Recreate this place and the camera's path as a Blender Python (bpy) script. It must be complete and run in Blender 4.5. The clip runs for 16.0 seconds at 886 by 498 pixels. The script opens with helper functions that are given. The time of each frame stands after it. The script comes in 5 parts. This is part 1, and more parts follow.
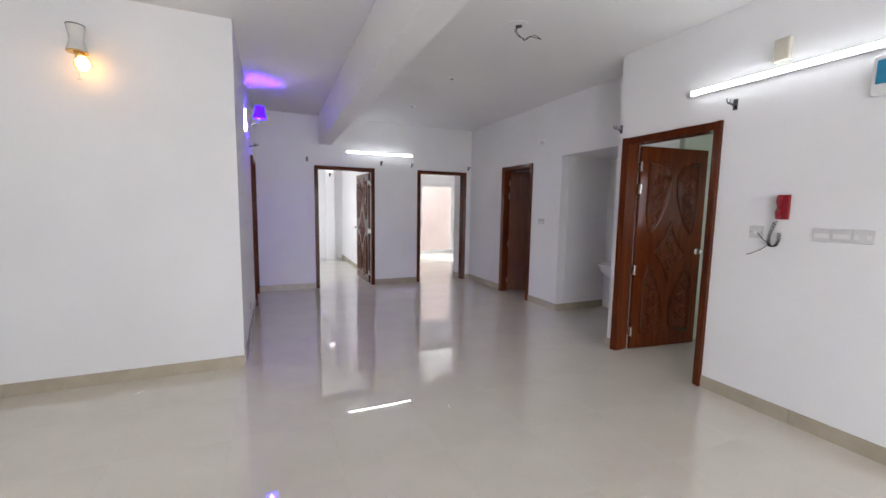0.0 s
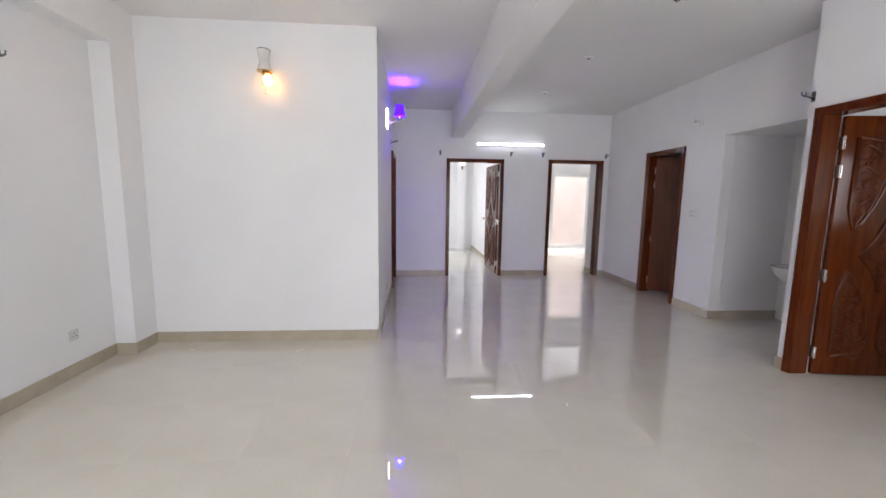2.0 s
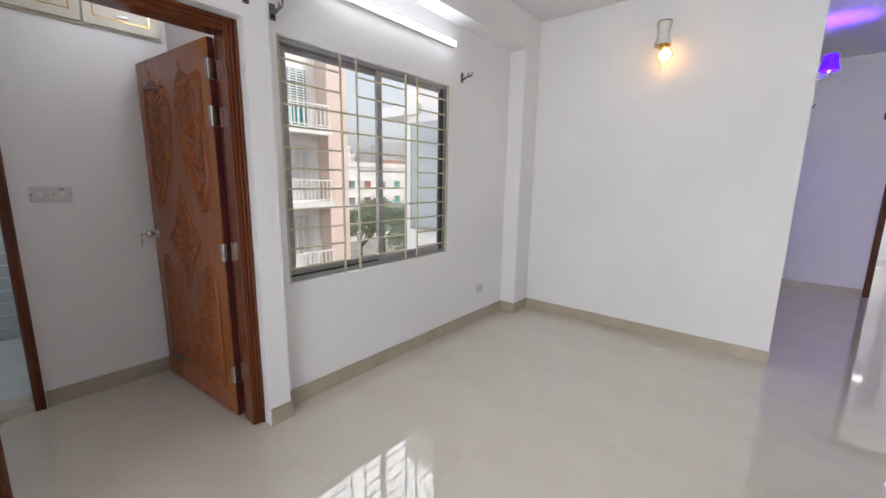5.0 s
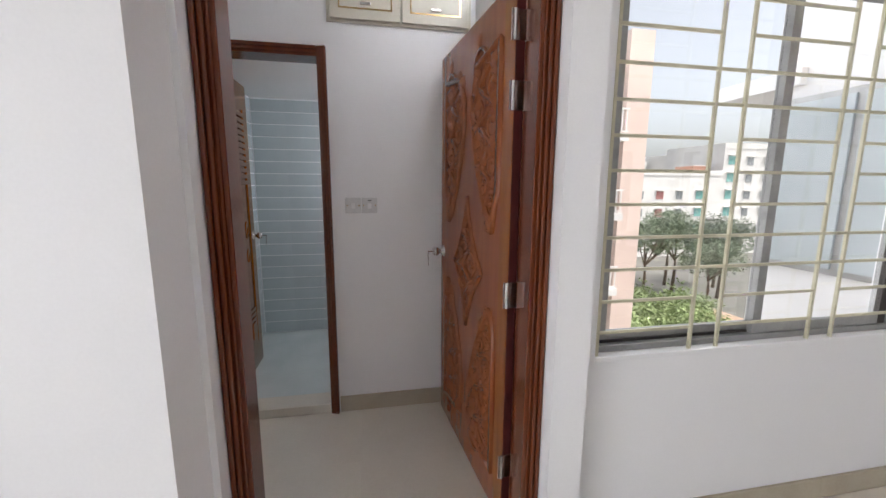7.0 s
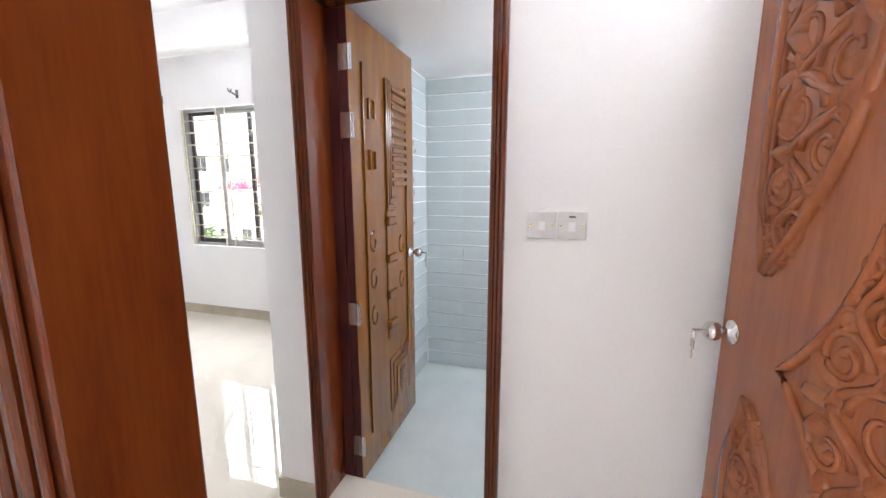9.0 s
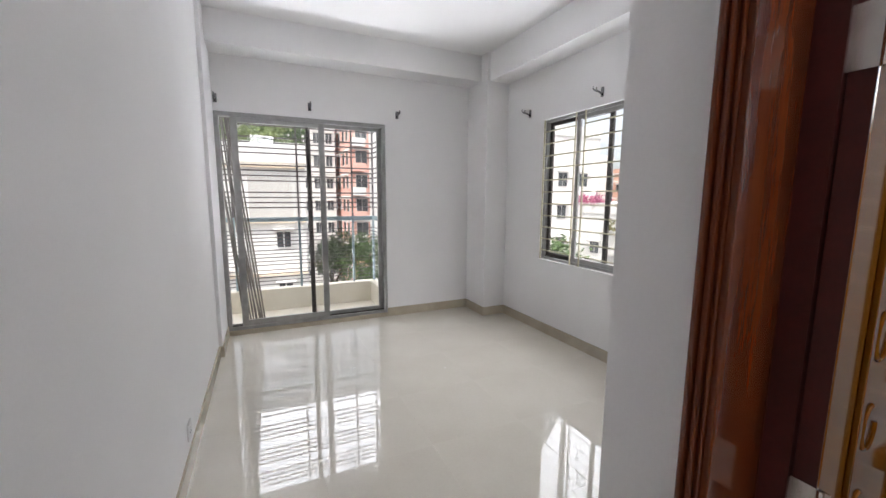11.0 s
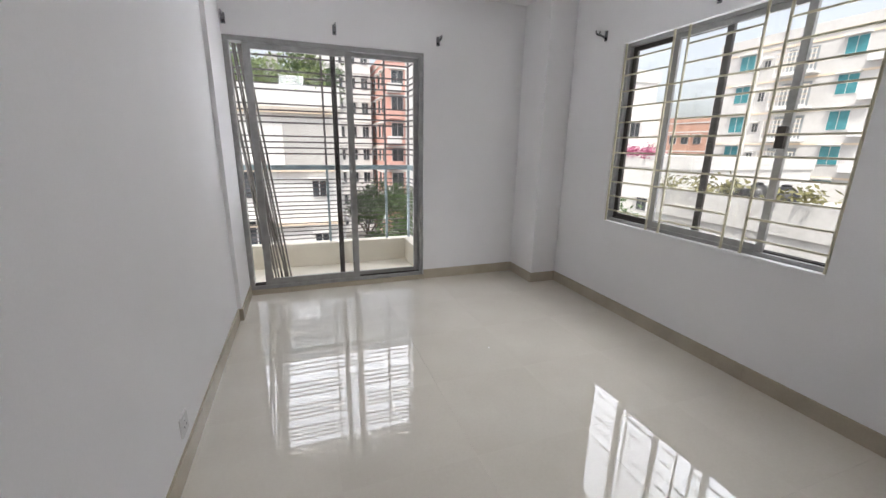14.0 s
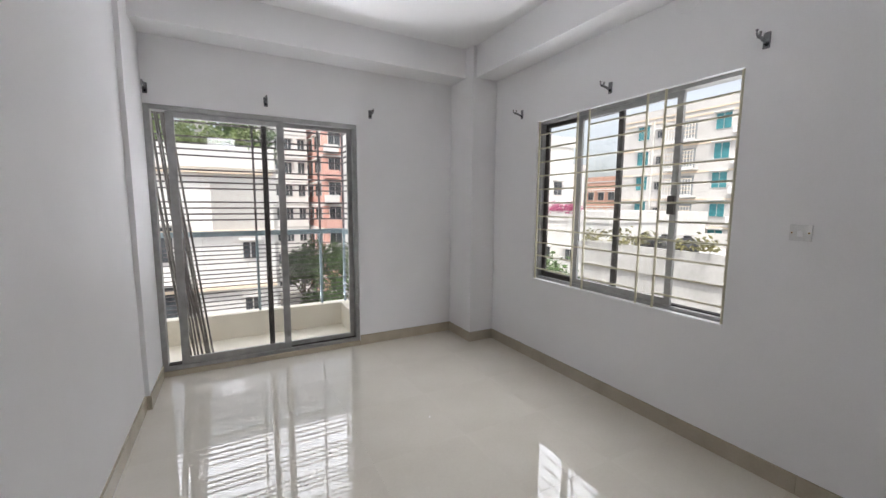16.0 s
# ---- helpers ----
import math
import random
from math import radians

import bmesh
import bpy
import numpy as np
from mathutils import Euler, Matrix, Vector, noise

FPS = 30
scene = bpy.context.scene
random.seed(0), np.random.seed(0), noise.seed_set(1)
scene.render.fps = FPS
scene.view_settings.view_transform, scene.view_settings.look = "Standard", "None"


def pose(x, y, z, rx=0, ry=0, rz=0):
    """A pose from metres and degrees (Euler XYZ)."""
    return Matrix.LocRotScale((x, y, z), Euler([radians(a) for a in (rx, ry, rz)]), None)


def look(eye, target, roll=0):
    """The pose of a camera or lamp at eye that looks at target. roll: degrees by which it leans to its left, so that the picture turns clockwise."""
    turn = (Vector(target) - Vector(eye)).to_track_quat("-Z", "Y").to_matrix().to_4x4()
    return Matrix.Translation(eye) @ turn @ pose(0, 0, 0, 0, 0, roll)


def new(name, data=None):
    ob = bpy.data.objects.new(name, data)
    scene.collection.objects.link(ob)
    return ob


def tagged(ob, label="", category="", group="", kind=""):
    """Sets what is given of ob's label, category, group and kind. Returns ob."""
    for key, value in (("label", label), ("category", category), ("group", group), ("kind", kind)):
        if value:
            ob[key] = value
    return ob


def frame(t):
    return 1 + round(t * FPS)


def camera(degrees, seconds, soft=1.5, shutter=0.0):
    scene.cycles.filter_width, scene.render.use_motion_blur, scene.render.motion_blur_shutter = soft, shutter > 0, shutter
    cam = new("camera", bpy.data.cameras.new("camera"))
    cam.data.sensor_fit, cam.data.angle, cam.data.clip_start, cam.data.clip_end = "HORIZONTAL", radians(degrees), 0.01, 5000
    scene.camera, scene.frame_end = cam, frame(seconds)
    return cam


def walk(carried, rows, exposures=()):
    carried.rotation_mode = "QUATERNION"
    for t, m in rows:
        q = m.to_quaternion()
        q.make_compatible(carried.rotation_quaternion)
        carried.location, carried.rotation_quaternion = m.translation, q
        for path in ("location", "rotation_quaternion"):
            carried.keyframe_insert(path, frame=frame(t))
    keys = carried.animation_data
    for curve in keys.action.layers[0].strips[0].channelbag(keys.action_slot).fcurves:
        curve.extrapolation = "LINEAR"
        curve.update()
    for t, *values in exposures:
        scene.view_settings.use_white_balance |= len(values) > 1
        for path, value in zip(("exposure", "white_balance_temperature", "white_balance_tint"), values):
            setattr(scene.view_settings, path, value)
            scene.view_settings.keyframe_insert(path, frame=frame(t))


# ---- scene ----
cam = camera(97.5, 16.0)
PATH = [
    (0, (0.004, 0.095, 1.459), (0.798, 1.919, 1.248), 0.9),
    (0.5, (0.073, 0.095, 1.437), (0.685, 1.987, 1.223), 1.0),
    (1, (0.088, 0.093, 1.419), (0.533, 2.03, 1.194), 1.1),
    (1.5, (0.085, 0.085, 1.423), (0.38, 2.048, 1.18), 1.0),
    (2, (0.072, 0.081, 1.425), (0.223, 2.058, 1.169), 0.8),
    (2.5, (0.046, 0.088, 1.437), (0.054, 2.069, 1.161), 0.6),
    (3, (0.022, 0.086, 1.424), (-0.138, 2.058, 1.133), 0.5),
    (3.5, (-0.014, 0.07, 1.42), (-0.391, 2.009, 1.107), 0.6),
    (4, (-0.081, 0.053, 1.42), (-0.745, 1.91, 1.085), 0.9),
    (4.5, (-0.221, 0.042, 1.43), (-1.19, 1.754, 1.07), 1.1),
    (5, (-0.438, 0.022, 1.417), (-1.69, 1.541, 1.063), 0.9),
    (5.2, (-0.507, 0.025, 1.421), (-1.871, 1.446, 1.069), 0.8),
    (7.3, (-1.524, 0.409, 1.398), (-3.487, 0.635, 1.086), 0.3),
    (7.5, (-1.645, 0.43, 1.387), (-3.616, 0.568, 1.079), 0.3),
    (8, (-1.912, 0.488, 1.417), (-3.886, 0.414, 1.104), 0.2),
    (8.5, (-2.147, 0.451, 1.422), (-4.098, 0.162, 1.092), -0.1),
    (9, (-2.383, 0.337, 1.426), (-4.271, -0.233, 1.094), 0.0),
    (9.5, (-2.611, 0.281, 1.405), (-4.309, -0.719, 1.06), 0.2),
    (10, (-2.782, 0.198, 1.409), (-4.16, -1.207, 1.051), 0.7),
    (10.2, (-2.828, 0.126, 1.399), (-4.063, -1.407, 1.048), 0.8),
    (12.3, (-3.108, -0.664, 1.438), (-3.775, -2.534, 1.198), -0.3),
    (12.5, (-3.109, -0.699, 1.432), (-3.816, -2.55, 1.158), -0.0),
    (13, (-3.135, -0.74, 1.405), (-3.855, -2.557, 0.981), 0.8),
    (13.5, (-3.149, -0.758, 1.353), (-3.827, -2.562, 0.816), 1.2),
    (14, (-3.134, -0.765, 1.37), (-3.789, -2.585, 0.86), 1.0),
    (14.5, (-3.115, -0.766, 1.405), (-3.808, -2.601, 1.016), 0.8),
    (15, (-3.108, -0.76, 1.439), (-3.888, -2.581, 1.164), 0.4),
    (15.5, (-3.14, -0.752, 1.445), (-4.026, -2.532, 1.229), 0.3),
    (16, (-3.169, -0.744, 1.444), (-4.117, -2.49, 1.216), 0.4),
]
walk(cam, [(t, look(eye, target, roll)) for t, eye, target, roll in PATH], [(0, 0.7), (2, 0.84), (4, 0.64), (5.2, 0.66), (7.5, 1.05), (8.2, 1.66), (8.5, 2.02), (9, 2.3), (9.5, 2.12), (10.2, 1.45), (12.3, 0.96), (16, 0.84)])

# ---- world, daylight and exposure ----
world = bpy.data.worlds.new("sky")
scene.world = world
world.use_nodes = True
wn = world.node_tree.nodes
sky = wn.new("ShaderNodeTexSky")
sky.sky_type, sky.sun_disc = "NISHITA", False
sky.sun_elevation, sky.sun_rotation = radians(60), radians(41)
sky.air_density, sky.dust_density = 1.0, 4.0
hsv = wn.new("ShaderNodeHueSaturation")
hsv.inputs["Saturation"].default_value = 0.35
world.node_tree.links.new(sky.outputs[0], hsv.inputs["Color"])
world.node_tree.links.new(hsv.outputs[0], wn["Background"].inputs[0])
wn["Background"].inputs[1].default_value = 0.15
sun = new("sun", bpy.data.lights.new("sun", "SUN"))
sun.data.energy, sun.data.angle, sun.data.color = 2.4, radians(8), (1.0, 0.96, 0.9)
sun.matrix_world = look((0, 0, 40), (-14, -16, 3))


def daylight_fill(eye, target, w, h, watts, colour=(0.905, 0.928, 1.0), spread=180):
    """An added area lamp that stands in for sky light at one opening."""
    lamp = new("sky_light", bpy.data.lights.new("sky_light", "AREA"))
    lamp.data.shape, lamp.data.size, lamp.data.size_y, lamp.data.energy, lamp.data.color = "RECTANGLE", w, h, watts, colour
    lamp.data.spread = radians(spread)
    lamp.matrix_world = look(eye, target)


daylight_fill((0.4, -2.86, 1.2), (2.7, 6, 1.35), 3.4, 2.2, 62, spread=155)          # window behind the start of the walk
daylight_fill((-3.35, 1.95, 0.15), (-0.8, 2.3, 2.2), 1.5, 0.6, 11)     # living room window
daylight_fill((-13.0, 9.5, 12.2), (-2.6, 2.0, 1.5), 8.0, 5.0, 340)    # sky over the living room window
daylight_fill((-3.44, -6.0, -0.06), (-3.2, 0.2, 1.5), 1.7, 0.28, 108)   # balcony door
daylight_fill((-6.45, -2.9, 0.05), (-3.3, -0.6, 1.9), 1.6, 0.7, 45)    # bedroom window
daylight_fill((-3.4, -8.2, 5.3), (-3.4, -3.2, 2.2), 11.0, 4.4, 320)    # sky over the balcony
daylight_fill((-9.2, -2.7, 5.6), (-4.6, -2.6, 2.2), 10.0, 4.2, 330)   # sky over the bedroom window
daylight_fill((-3.05, 1.07, 2.68), (-3.15, -0.2, 0.0), 0.5, 0.36, 3.8)   # fill lamp in an added clerestory, to brighten the vestibule
daylight_fill((-4.6, 0.96, 1.85), (-4.6, -0.6, 1.0), 0.6, 0.4, 6.5)    # fill lamp added in the bathroom, no ventilator is built
daylight_fill((-0.44, 9.3, 1.45), (3, 9.3, 1.2), 2.0, 1.5, 24)         # fill lamp in an added, unseen opening of the north room
daylight_fill((4.66, 12.15, -0.4), (4.4, 9.0, 1.6), 1.1, 0.5, 120)
daylight_fill((4.66, 12.9, 3.6), (4.5, 9.6, 0.0), 2.6, 1.2, 330)        # balcony door of the far room
daylight_fill((4.6, 12.6, 7.5), (4.8, 17.0, 0.5), 6.0, 3.0, 330)       # sky over the gap behind the far room
daylight_fill((4.6, 0.64, 1.6), (4.2, 2.9, 1.2), 0.9, 0.8, 10)          # fill lamp added inside the kitchen, no window is built


# ---- materials ----
def shader(name):
    m = bpy.data.materials.new(name)
    m.use_nodes = True
    return m, m.node_tree.nodes, m.node_tree.links, m.node_tree.nodes["Principled BSDF"]


def surface(name, low, high, rough=0.6, scale=6.0, metal=0.0, bump=0.0, fine=90.0, stretch=(1, 1, 1), coat=0.0, vary=0.0, spread=0.08, spec=0.5, sheen=0.12):
    """A surface whose colour wanders between two tones, with a fine grain and a relief."""
    m, n, l, p = shader(name)
    co = n.new("ShaderNodeTexCoord")
    mp = n.new("ShaderNodeMapping")
    mp.inputs["Scale"].default_value = stretch
    l.new(co.outputs["Object"], mp.inputs[0])
    big = n.new("ShaderNodeTexNoise")
    big.inputs["Scale"].default_value, big.inputs["Detail"].default_value = scale, 6
    small = n.new("ShaderNodeTexNoise")
    small.inputs["Scale"].default_value, small.inputs["Detail"].default_value = fine, 4
    l.new(mp.outputs[0], big.inputs["Vector"]), l.new(mp.outputs[0], small.inputs["Vector"])
    mix = n.new("ShaderNodeMath")
    mix.operation = "MULTIPLY_ADD"
    mix.inputs[1].default_value = 0.35
    l.new(small.outputs[0], mix.inputs[0]), l.new(big.outputs[0], mix.inputs[2])
    ramp = n.new("ShaderNodeMapRange")
    ramp.inputs["From Min"].default_value, ramp.inputs["From Max"].default_value = 0.45, 0.9
    l.new(mix.outputs[0], ramp.inputs[0])
    tone = n.new("ShaderNodeMix")
    tone.data_type = "RGBA"
    tone.inputs[6].default_value, tone.inputs[7].default_value = (*low, 1), (*high, 1)
    l.new(ramp.outputs[0], tone.inputs[0])
    out = tone.outputs[2]
    if vary:
        info = n.new("ShaderNodeObjectInfo")
        span = n.new("ShaderNodeMapRange")
        span.inputs["To Min"].default_value, span.inputs["To Max"].default_value = 1 - vary, 1 + vary
        l.new(info.outputs["Random"], span.inputs[0])
        hs = n.new("ShaderNodeHueSaturation")
        l.new(span.outputs[0], hs.inputs["Value"]), l.new(out, hs.inputs["Color"])
        out = hs.outputs[0]
    l.new(out, p.inputs["Base Color"])
    rr = n.new("ShaderNodeMapRange")
    rr.inputs["To Min"].default_value, rr.inputs["To Max"].default_value = max(0.0, rough - spread * rough), min(1, rough + spread * rough)
    l.new(big.outputs[0], rr.inputs[0]), l.new(rr.outputs[0], p.inputs["Roughness"])
    p.inputs["Metallic"].default_value, p.inputs["Coat Weight"].default_value, p.inputs["Coat Roughness"].default_value = metal, coat, sheen
    p.inputs["Specular IOR Level"].default_value = spec
    if bump:
        b = n.new("ShaderNodeBump")
        b.inputs["Strength"].default_value, b.inputs["Distance"].default_value = bump, 0.004
        l.new(mix.outputs[0], b.inputs["Height"]), l.new(b.outputs[0], p.inputs["Normal"])
    return m


def glow(name, colour, strength):
    m, n, l, p = shader(name)
    p.inputs["Base Color"].default_value = (*colour, 1)
    p.inputs["Emission Color"].default_value, p.inputs["Emission Strength"].default_value = (*colour, 1), strength
    return m


def clear(name, colour=(1, 1, 1), rough=0.0):
    m, n, l, p = shader(name)
    p.inputs["Base Color"].default_value, p.inputs["Roughness"].default_value = (*colour, 1), rough
    p.inputs["Transmission Weight"].default_value, p.inputs["IOR"].default_value = 1.0, 1.45
    return m


def wood(name, dark, light, rough=0.25, coat=0.6, along=(9, 9, 0.9), spec=0.5):
    return surface(name, dark, light, rough, 3.0, bump=0.06, fine=26, stretch=along, coat=coat, spread=0.25, spec=spec)


PAINT = surface("white wall paint", (0.80, 0.79, 0.79), (0.86, 0.85, 0.85), 0.55, 1.1, bump=0.05, fine=120)
CEIL = surface("white ceiling paint", (0.78, 0.77, 0.76), (0.83, 0.82, 0.81), 0.75, 0.9, bump=0.05, fine=140)
TILE = surface("polished cream floor tile", (0.66, 0.61, 0.52), (0.73, 0.685, 0.595), 0.01, 2.2, fine=60, vary=0.004, coat=0.7, spec=0.7, sheen=0.006)
GROUT = surface("cream joint", (0.47, 0.42, 0.36), (0.54, 0.49, 0.42), 0.7, 12)
SKIRT = surface("beige skirting tile", (0.40, 0.345, 0.26), (0.48, 0.42, 0.325), 0.25, 5, vary=0.05)
MAHOG = wood("dark red varnished wood", (0.072, 0.011, 0.002), (0.13, 0.026, 0.005), 0.14, 0.12, spec=0.3)
FRAMEW = wood("red brown frame wood", (0.092, 0.016, 0.004), (0.15, 0.033, 0.007), 0.17, 0.25, spec=0.4)
CARVEW = wood("light carved wood", (0.225, 0.057, 0.016), (0.31, 0.092, 0.027), 0.24, 0.25, spec=0.38)
# door leaf wood with the amber light on its stile put into the colour
LITW = wood("amber lit varnished wood", (0.22, 0.060, 0.008), (0.31, 0.10, 0.014), 0.17, 0.3)
HONEYW = wood("honey brown varnished wood", (0.150, 0.050, 0.004), (0.22, 0.082, 0.007), 0.12, 0.3, spec=0.4)
PRIMER = surface("red primed edge", (0.045, 0.006, 0.005), (0.085, 0.010, 0.008), 0.5, 8)
STEEL = surface("brushed steel", (0.55, 0.53, 0.50), (0.70, 0.68, 0.65), 0.25, 20, metal=1.0)
CHROME = surface("chrome", (0.72, 0.70, 0.68), (0.82, 0.80, 0.78), 0.1, 20, metal=1.0)
DARKMET = surface("dark chrome bracket", (0.16, 0.16, 0.17), (0.30, 0.30, 0.31), 0.25, 30, metal=1.0)
BRASS = surface("brass", (0.55, 0.38, 0.16), (0.7, 0.5, 0.22), 0.25, 20, metal=1.0)
ALU = surface("anodised aluminium", (0.30, 0.30, 0.29), (0.40, 0.40, 0.39), 0.4, 14, metal=0.6)
ALUDK = surface("dark bronze aluminium", (0.045, 0.04, 0.037), (0.08, 0.07, 0.065), 0.4, 14, metal=0.4)
GRILL = surface("cream grille paint", (0.50, 0.47, 0.33), (0.62, 0.58, 0.43), 0.4, 20)
RAILP = surface("blue grey rail paint", (0.20, 0.27, 0.29), (0.28, 0.35, 0.37), 0.4, 10)
# grey bars darkened in their colour for being seen against the light
BARDK = surface("backlit dark bar paint", (0.07, 0.06, 0.062), (0.13, 0.11, 0.115), 0.4, 10)
PLAST = surface("ivory plastic", (0.60, 0.59, 0.585), (0.67, 0.66, 0.65), 0.35, 20)
WHITEP = surface("white plastic", (0.74, 0.73, 0.73), (0.80, 0.79, 0.79), 0.3, 20)
REDP = surface("red plastic", (0.24, 0.005, 0.014), (0.32, 0.009, 0.022), 0.3, 15)
BLACKP = surface("black plastic", (0.012, 0.012, 0.013), (0.03, 0.03, 0.032), 0.4, 15)
BLUEP = surface("blue plastic", (0.02, 0.20, 0.36), (0.03, 0.26, 0.44), 0.3, 15)
CREAMC = surface("cream cupboard paint", (0.62, 0.58, 0.48), (0.68, 0.64, 0.54), 0.4, 8)
BATHT = surface("pale blue green wall tile", (0.50, 0.56, 0.575), (0.57, 0.625, 0.635), 0.12, 3, vary=0.015)
BATHJ = surface("white tile joint", (0.88, 0.89, 0.89), (0.92, 0.93, 0.93), 0.5, 15)
BATHF = surface("pale bathroom floor tile", (0.52, 0.58, 0.57), (0.60, 0.65, 0.64), 0.25, 4)
GREENT = surface("pale green wall tile", (0.50, 0.56, 0.44), (0.58, 0.63, 0.52), 0.15, 3, vary=0.03)
CERAMIC = surface("white ceramic", (0.80, 0.80, 0.78), (0.84, 0.84, 0.82), 0.08, 6)
SHADE = surface("white lamp glass", (0.70, 0.67, 0.62), (0.78, 0.75, 0.70), 0.2, 10)
GLASS = clear("window glass")
TUBE = glow("white tube light", (0.90, 0.95, 1.0), 9.5)
BULB = glow("warm bulb", (1.0, 0.50, 0.13), 8.5)
PURPLE = glow("purple shade", (0.03, 0.002, 1.0), 3)
PURPLEB = glow("purple bulb", (0.16, 0.03, 1.0), 900)
LEDW = glow("warm white strip", (1.0, 0.86, 0.78), 16)
ROOML = glow("white room bulb", (1.0, 0.97, 0.9), 1.3)


# ---- builders ----
POSE = {}


def thing(name, loc=(0, 0, 0), rz=0.0, label="", category="", group="", kind=""):
    e = new(name)
    e.empty_display_size = 0.1
    e.matrix_basis = pose(*loc, 0, 0, rz)
    POSE[e] = e.matrix_basis.copy()
    return tagged(e, label, category, group, kind)


def part(name, bm, material, parent=None, label="", local=False, smooth=False):
    """Links a bmesh as one mesh; in world places unless local."""
    if parent is not None and not local:
        bm.transform(POSE[parent].inverted())
    me = bpy.data.meshes.new(name)
    bmesh.ops.recalc_face_normals(bm, faces=bm.faces)
    if smooth:
        for f in bm.faces:
            f.smooth = True
    bm.to_mesh(me)
    bm.free()
    me.materials.append(material)
    ob = new(name, me)
    if parent is not None:
        ob.parent = parent
        POSE[ob] = POSE[parent]
    else:
        POSE[ob] = Matrix()
    if label:
        ob["label"] = label
    return ob


def box(bm, x0, x1, y0, y1, z0, z1, bev=0.0):
    v = [bm.verts.new((x, y, z)) for x in (min(x0, x1), max(x0, x1)) for y in (min(y0, y1), max(y0, y1)) for z in (min(z0, z1), max(z0, z1))]
    fs = [bm.faces.new([v[i] for i in q]) for q in ((0, 1, 3, 2), (4, 6, 7, 5), (0, 4, 5, 1), (2, 3, 7, 6), (0, 2, 6, 4), (1, 5, 7, 3))]
    if bev:
        bmesh.ops.bevel(bm, geom=list({e for f in fs for e in f.edges}), offset=bev, segments=2, affect="EDGES", profile=0.5)
    return bm


def B(*a, bev=0.0):
    return box(bmesh.new(), *a, bev=bev)


def tube(bm, pts, r, sides=8, taper=None, cap=True):
    """A round bar along a line of points."""
    pts = [Vector(p) for p in pts]
    rings = []
    ref = Vector((0, 0, 1))
    for i, p in enumerate(pts):
        d = (pts[min(i + 1, len(pts) - 1)] - pts[max(i - 1, 0)]).normalized()
        a = d.cross(ref)
        if a.length < 0.05:
            a = d.cross(Vector((0, 1, 0)))
        a.normalize()
        b = d.cross(a).normalized()
        ref = a.cross(d).normalized() if abs(d.z) < 0.9 else ref
        rr = r if taper is None else r * taper(i / max(1, len(pts) - 1))
        rings.append([bm.verts.new(p + (a * math.cos(2 * math.pi * k / sides) + b * math.sin(2 * math.pi * k / sides)) * rr) for k in range(sides)])
    for p, q in zip(rings, rings[1:]):
        for k in range(sides):
            bm.faces.new((p[k], p[(k + 1) % sides], q[(k + 1) % sides], q[k]))
    if cap:
        bm.faces.new(rings[0]), bm.faces.new(rings[-1])
    return bm


def lathe(bm, profile, at=(0, 0, 0), axis="z", sides=20, cap=True):
    """Turns a profile of (radius, height) round an axis."""
    rings = []
    for r, h in profile:
        ring = []
        for k in range(sides):
            c, s = r * math.cos(2 * math.pi * k / sides), r * math.sin(2 * math.pi * k / sides)
            p = {"z": (c, s, h), "y": (c, h, s), "x": (h, c, s)}[axis]
            ring.append(bm.verts.new(Vector(p) + Vector(at)))
        rings.append(ring)
    for p, q in zip(rings, rings[1:]):
        for k in range(sides):
            bm.faces.new((p[k], p[(k + 1) % sides], q[(k + 1) % sides], q[k]))
    if cap:
        bm.faces.new(rings[0]), bm.faces.new(rings[-1])
    return bm


def wall(bm, axis, p0, p1, a0, a1, z0, z1, holes=()):
    """A wall between p0 and p1 along axis ('x': its faces look along x), from a0 to a1, with openings (a, b, low, high) cut through."""
    A = sorted({a0, a1, *(h[0] for h in holes), *(h[1] for h in holes)})
    Z = sorted({z0, z1, *(h[2] for h in holes), *(h[3] for h in holes)})
    A, Z = [a for a in A if a0 <= a <= a1], [z for z in Z if z0 <= z <= z1]
    solid = lambda i, k: 0 <= i < len(A) - 1 and 0 <= k < len(Z) - 1 and not any(
        h[0] < (A[i] + A[i + 1]) / 2 < h[1] and h[2] < (Z[k] + Z[k + 1]) / 2 < h[3] for h in holes)
    seen = {}

    def v(p, a, z):
        key = (p, a, z)
        if key not in seen:
            seen[key] = bm.verts.new((p, a, z) if axis == "x" else (a, p, z))
        return seen[key]
    for i in range(len(A) - 1):
        for k in range(len(Z) - 1):
            if not solid(i, k):
                continue
            a, b, c, d = A[i], A[i + 1], Z[k], Z[k + 1]
            for p in (p0, p1):
                bm.faces.new((v(p, a, c), v(p, b, c), v(p, b, d), v(p, a, d)))
            for di, dk, q in ((-1, 0, ((a, c), (a, d))), (1, 0, ((b, c), (b, d))), (0, -1, ((a, c), (b, c))), (0, 1, ((a, d), (b, d)))):
                if not solid(i + di, k + dk):
                    (e, f), (g, h) = q
                    bm.faces.new((v(p0, e, f), v(p0, g, h), v(p1, g, h), v(p1, e, f)))
    return bm


def structure(name, bm, material, label, category="wall"):
    return tagged(part(name, bm, material), label, category, kind="structure")

# ---- walls, beams, ceiling ----
H = 2.99
WL = "white painted plaster wall"
structure("wall_west", wall(bmesh.new(), "x", -2.72, -2.585, 1.09, 3.93, 0, H, [(1.185, 2.69, 0.757, 2.182)]), PAINT, "white painted plaster wall with a window opening")
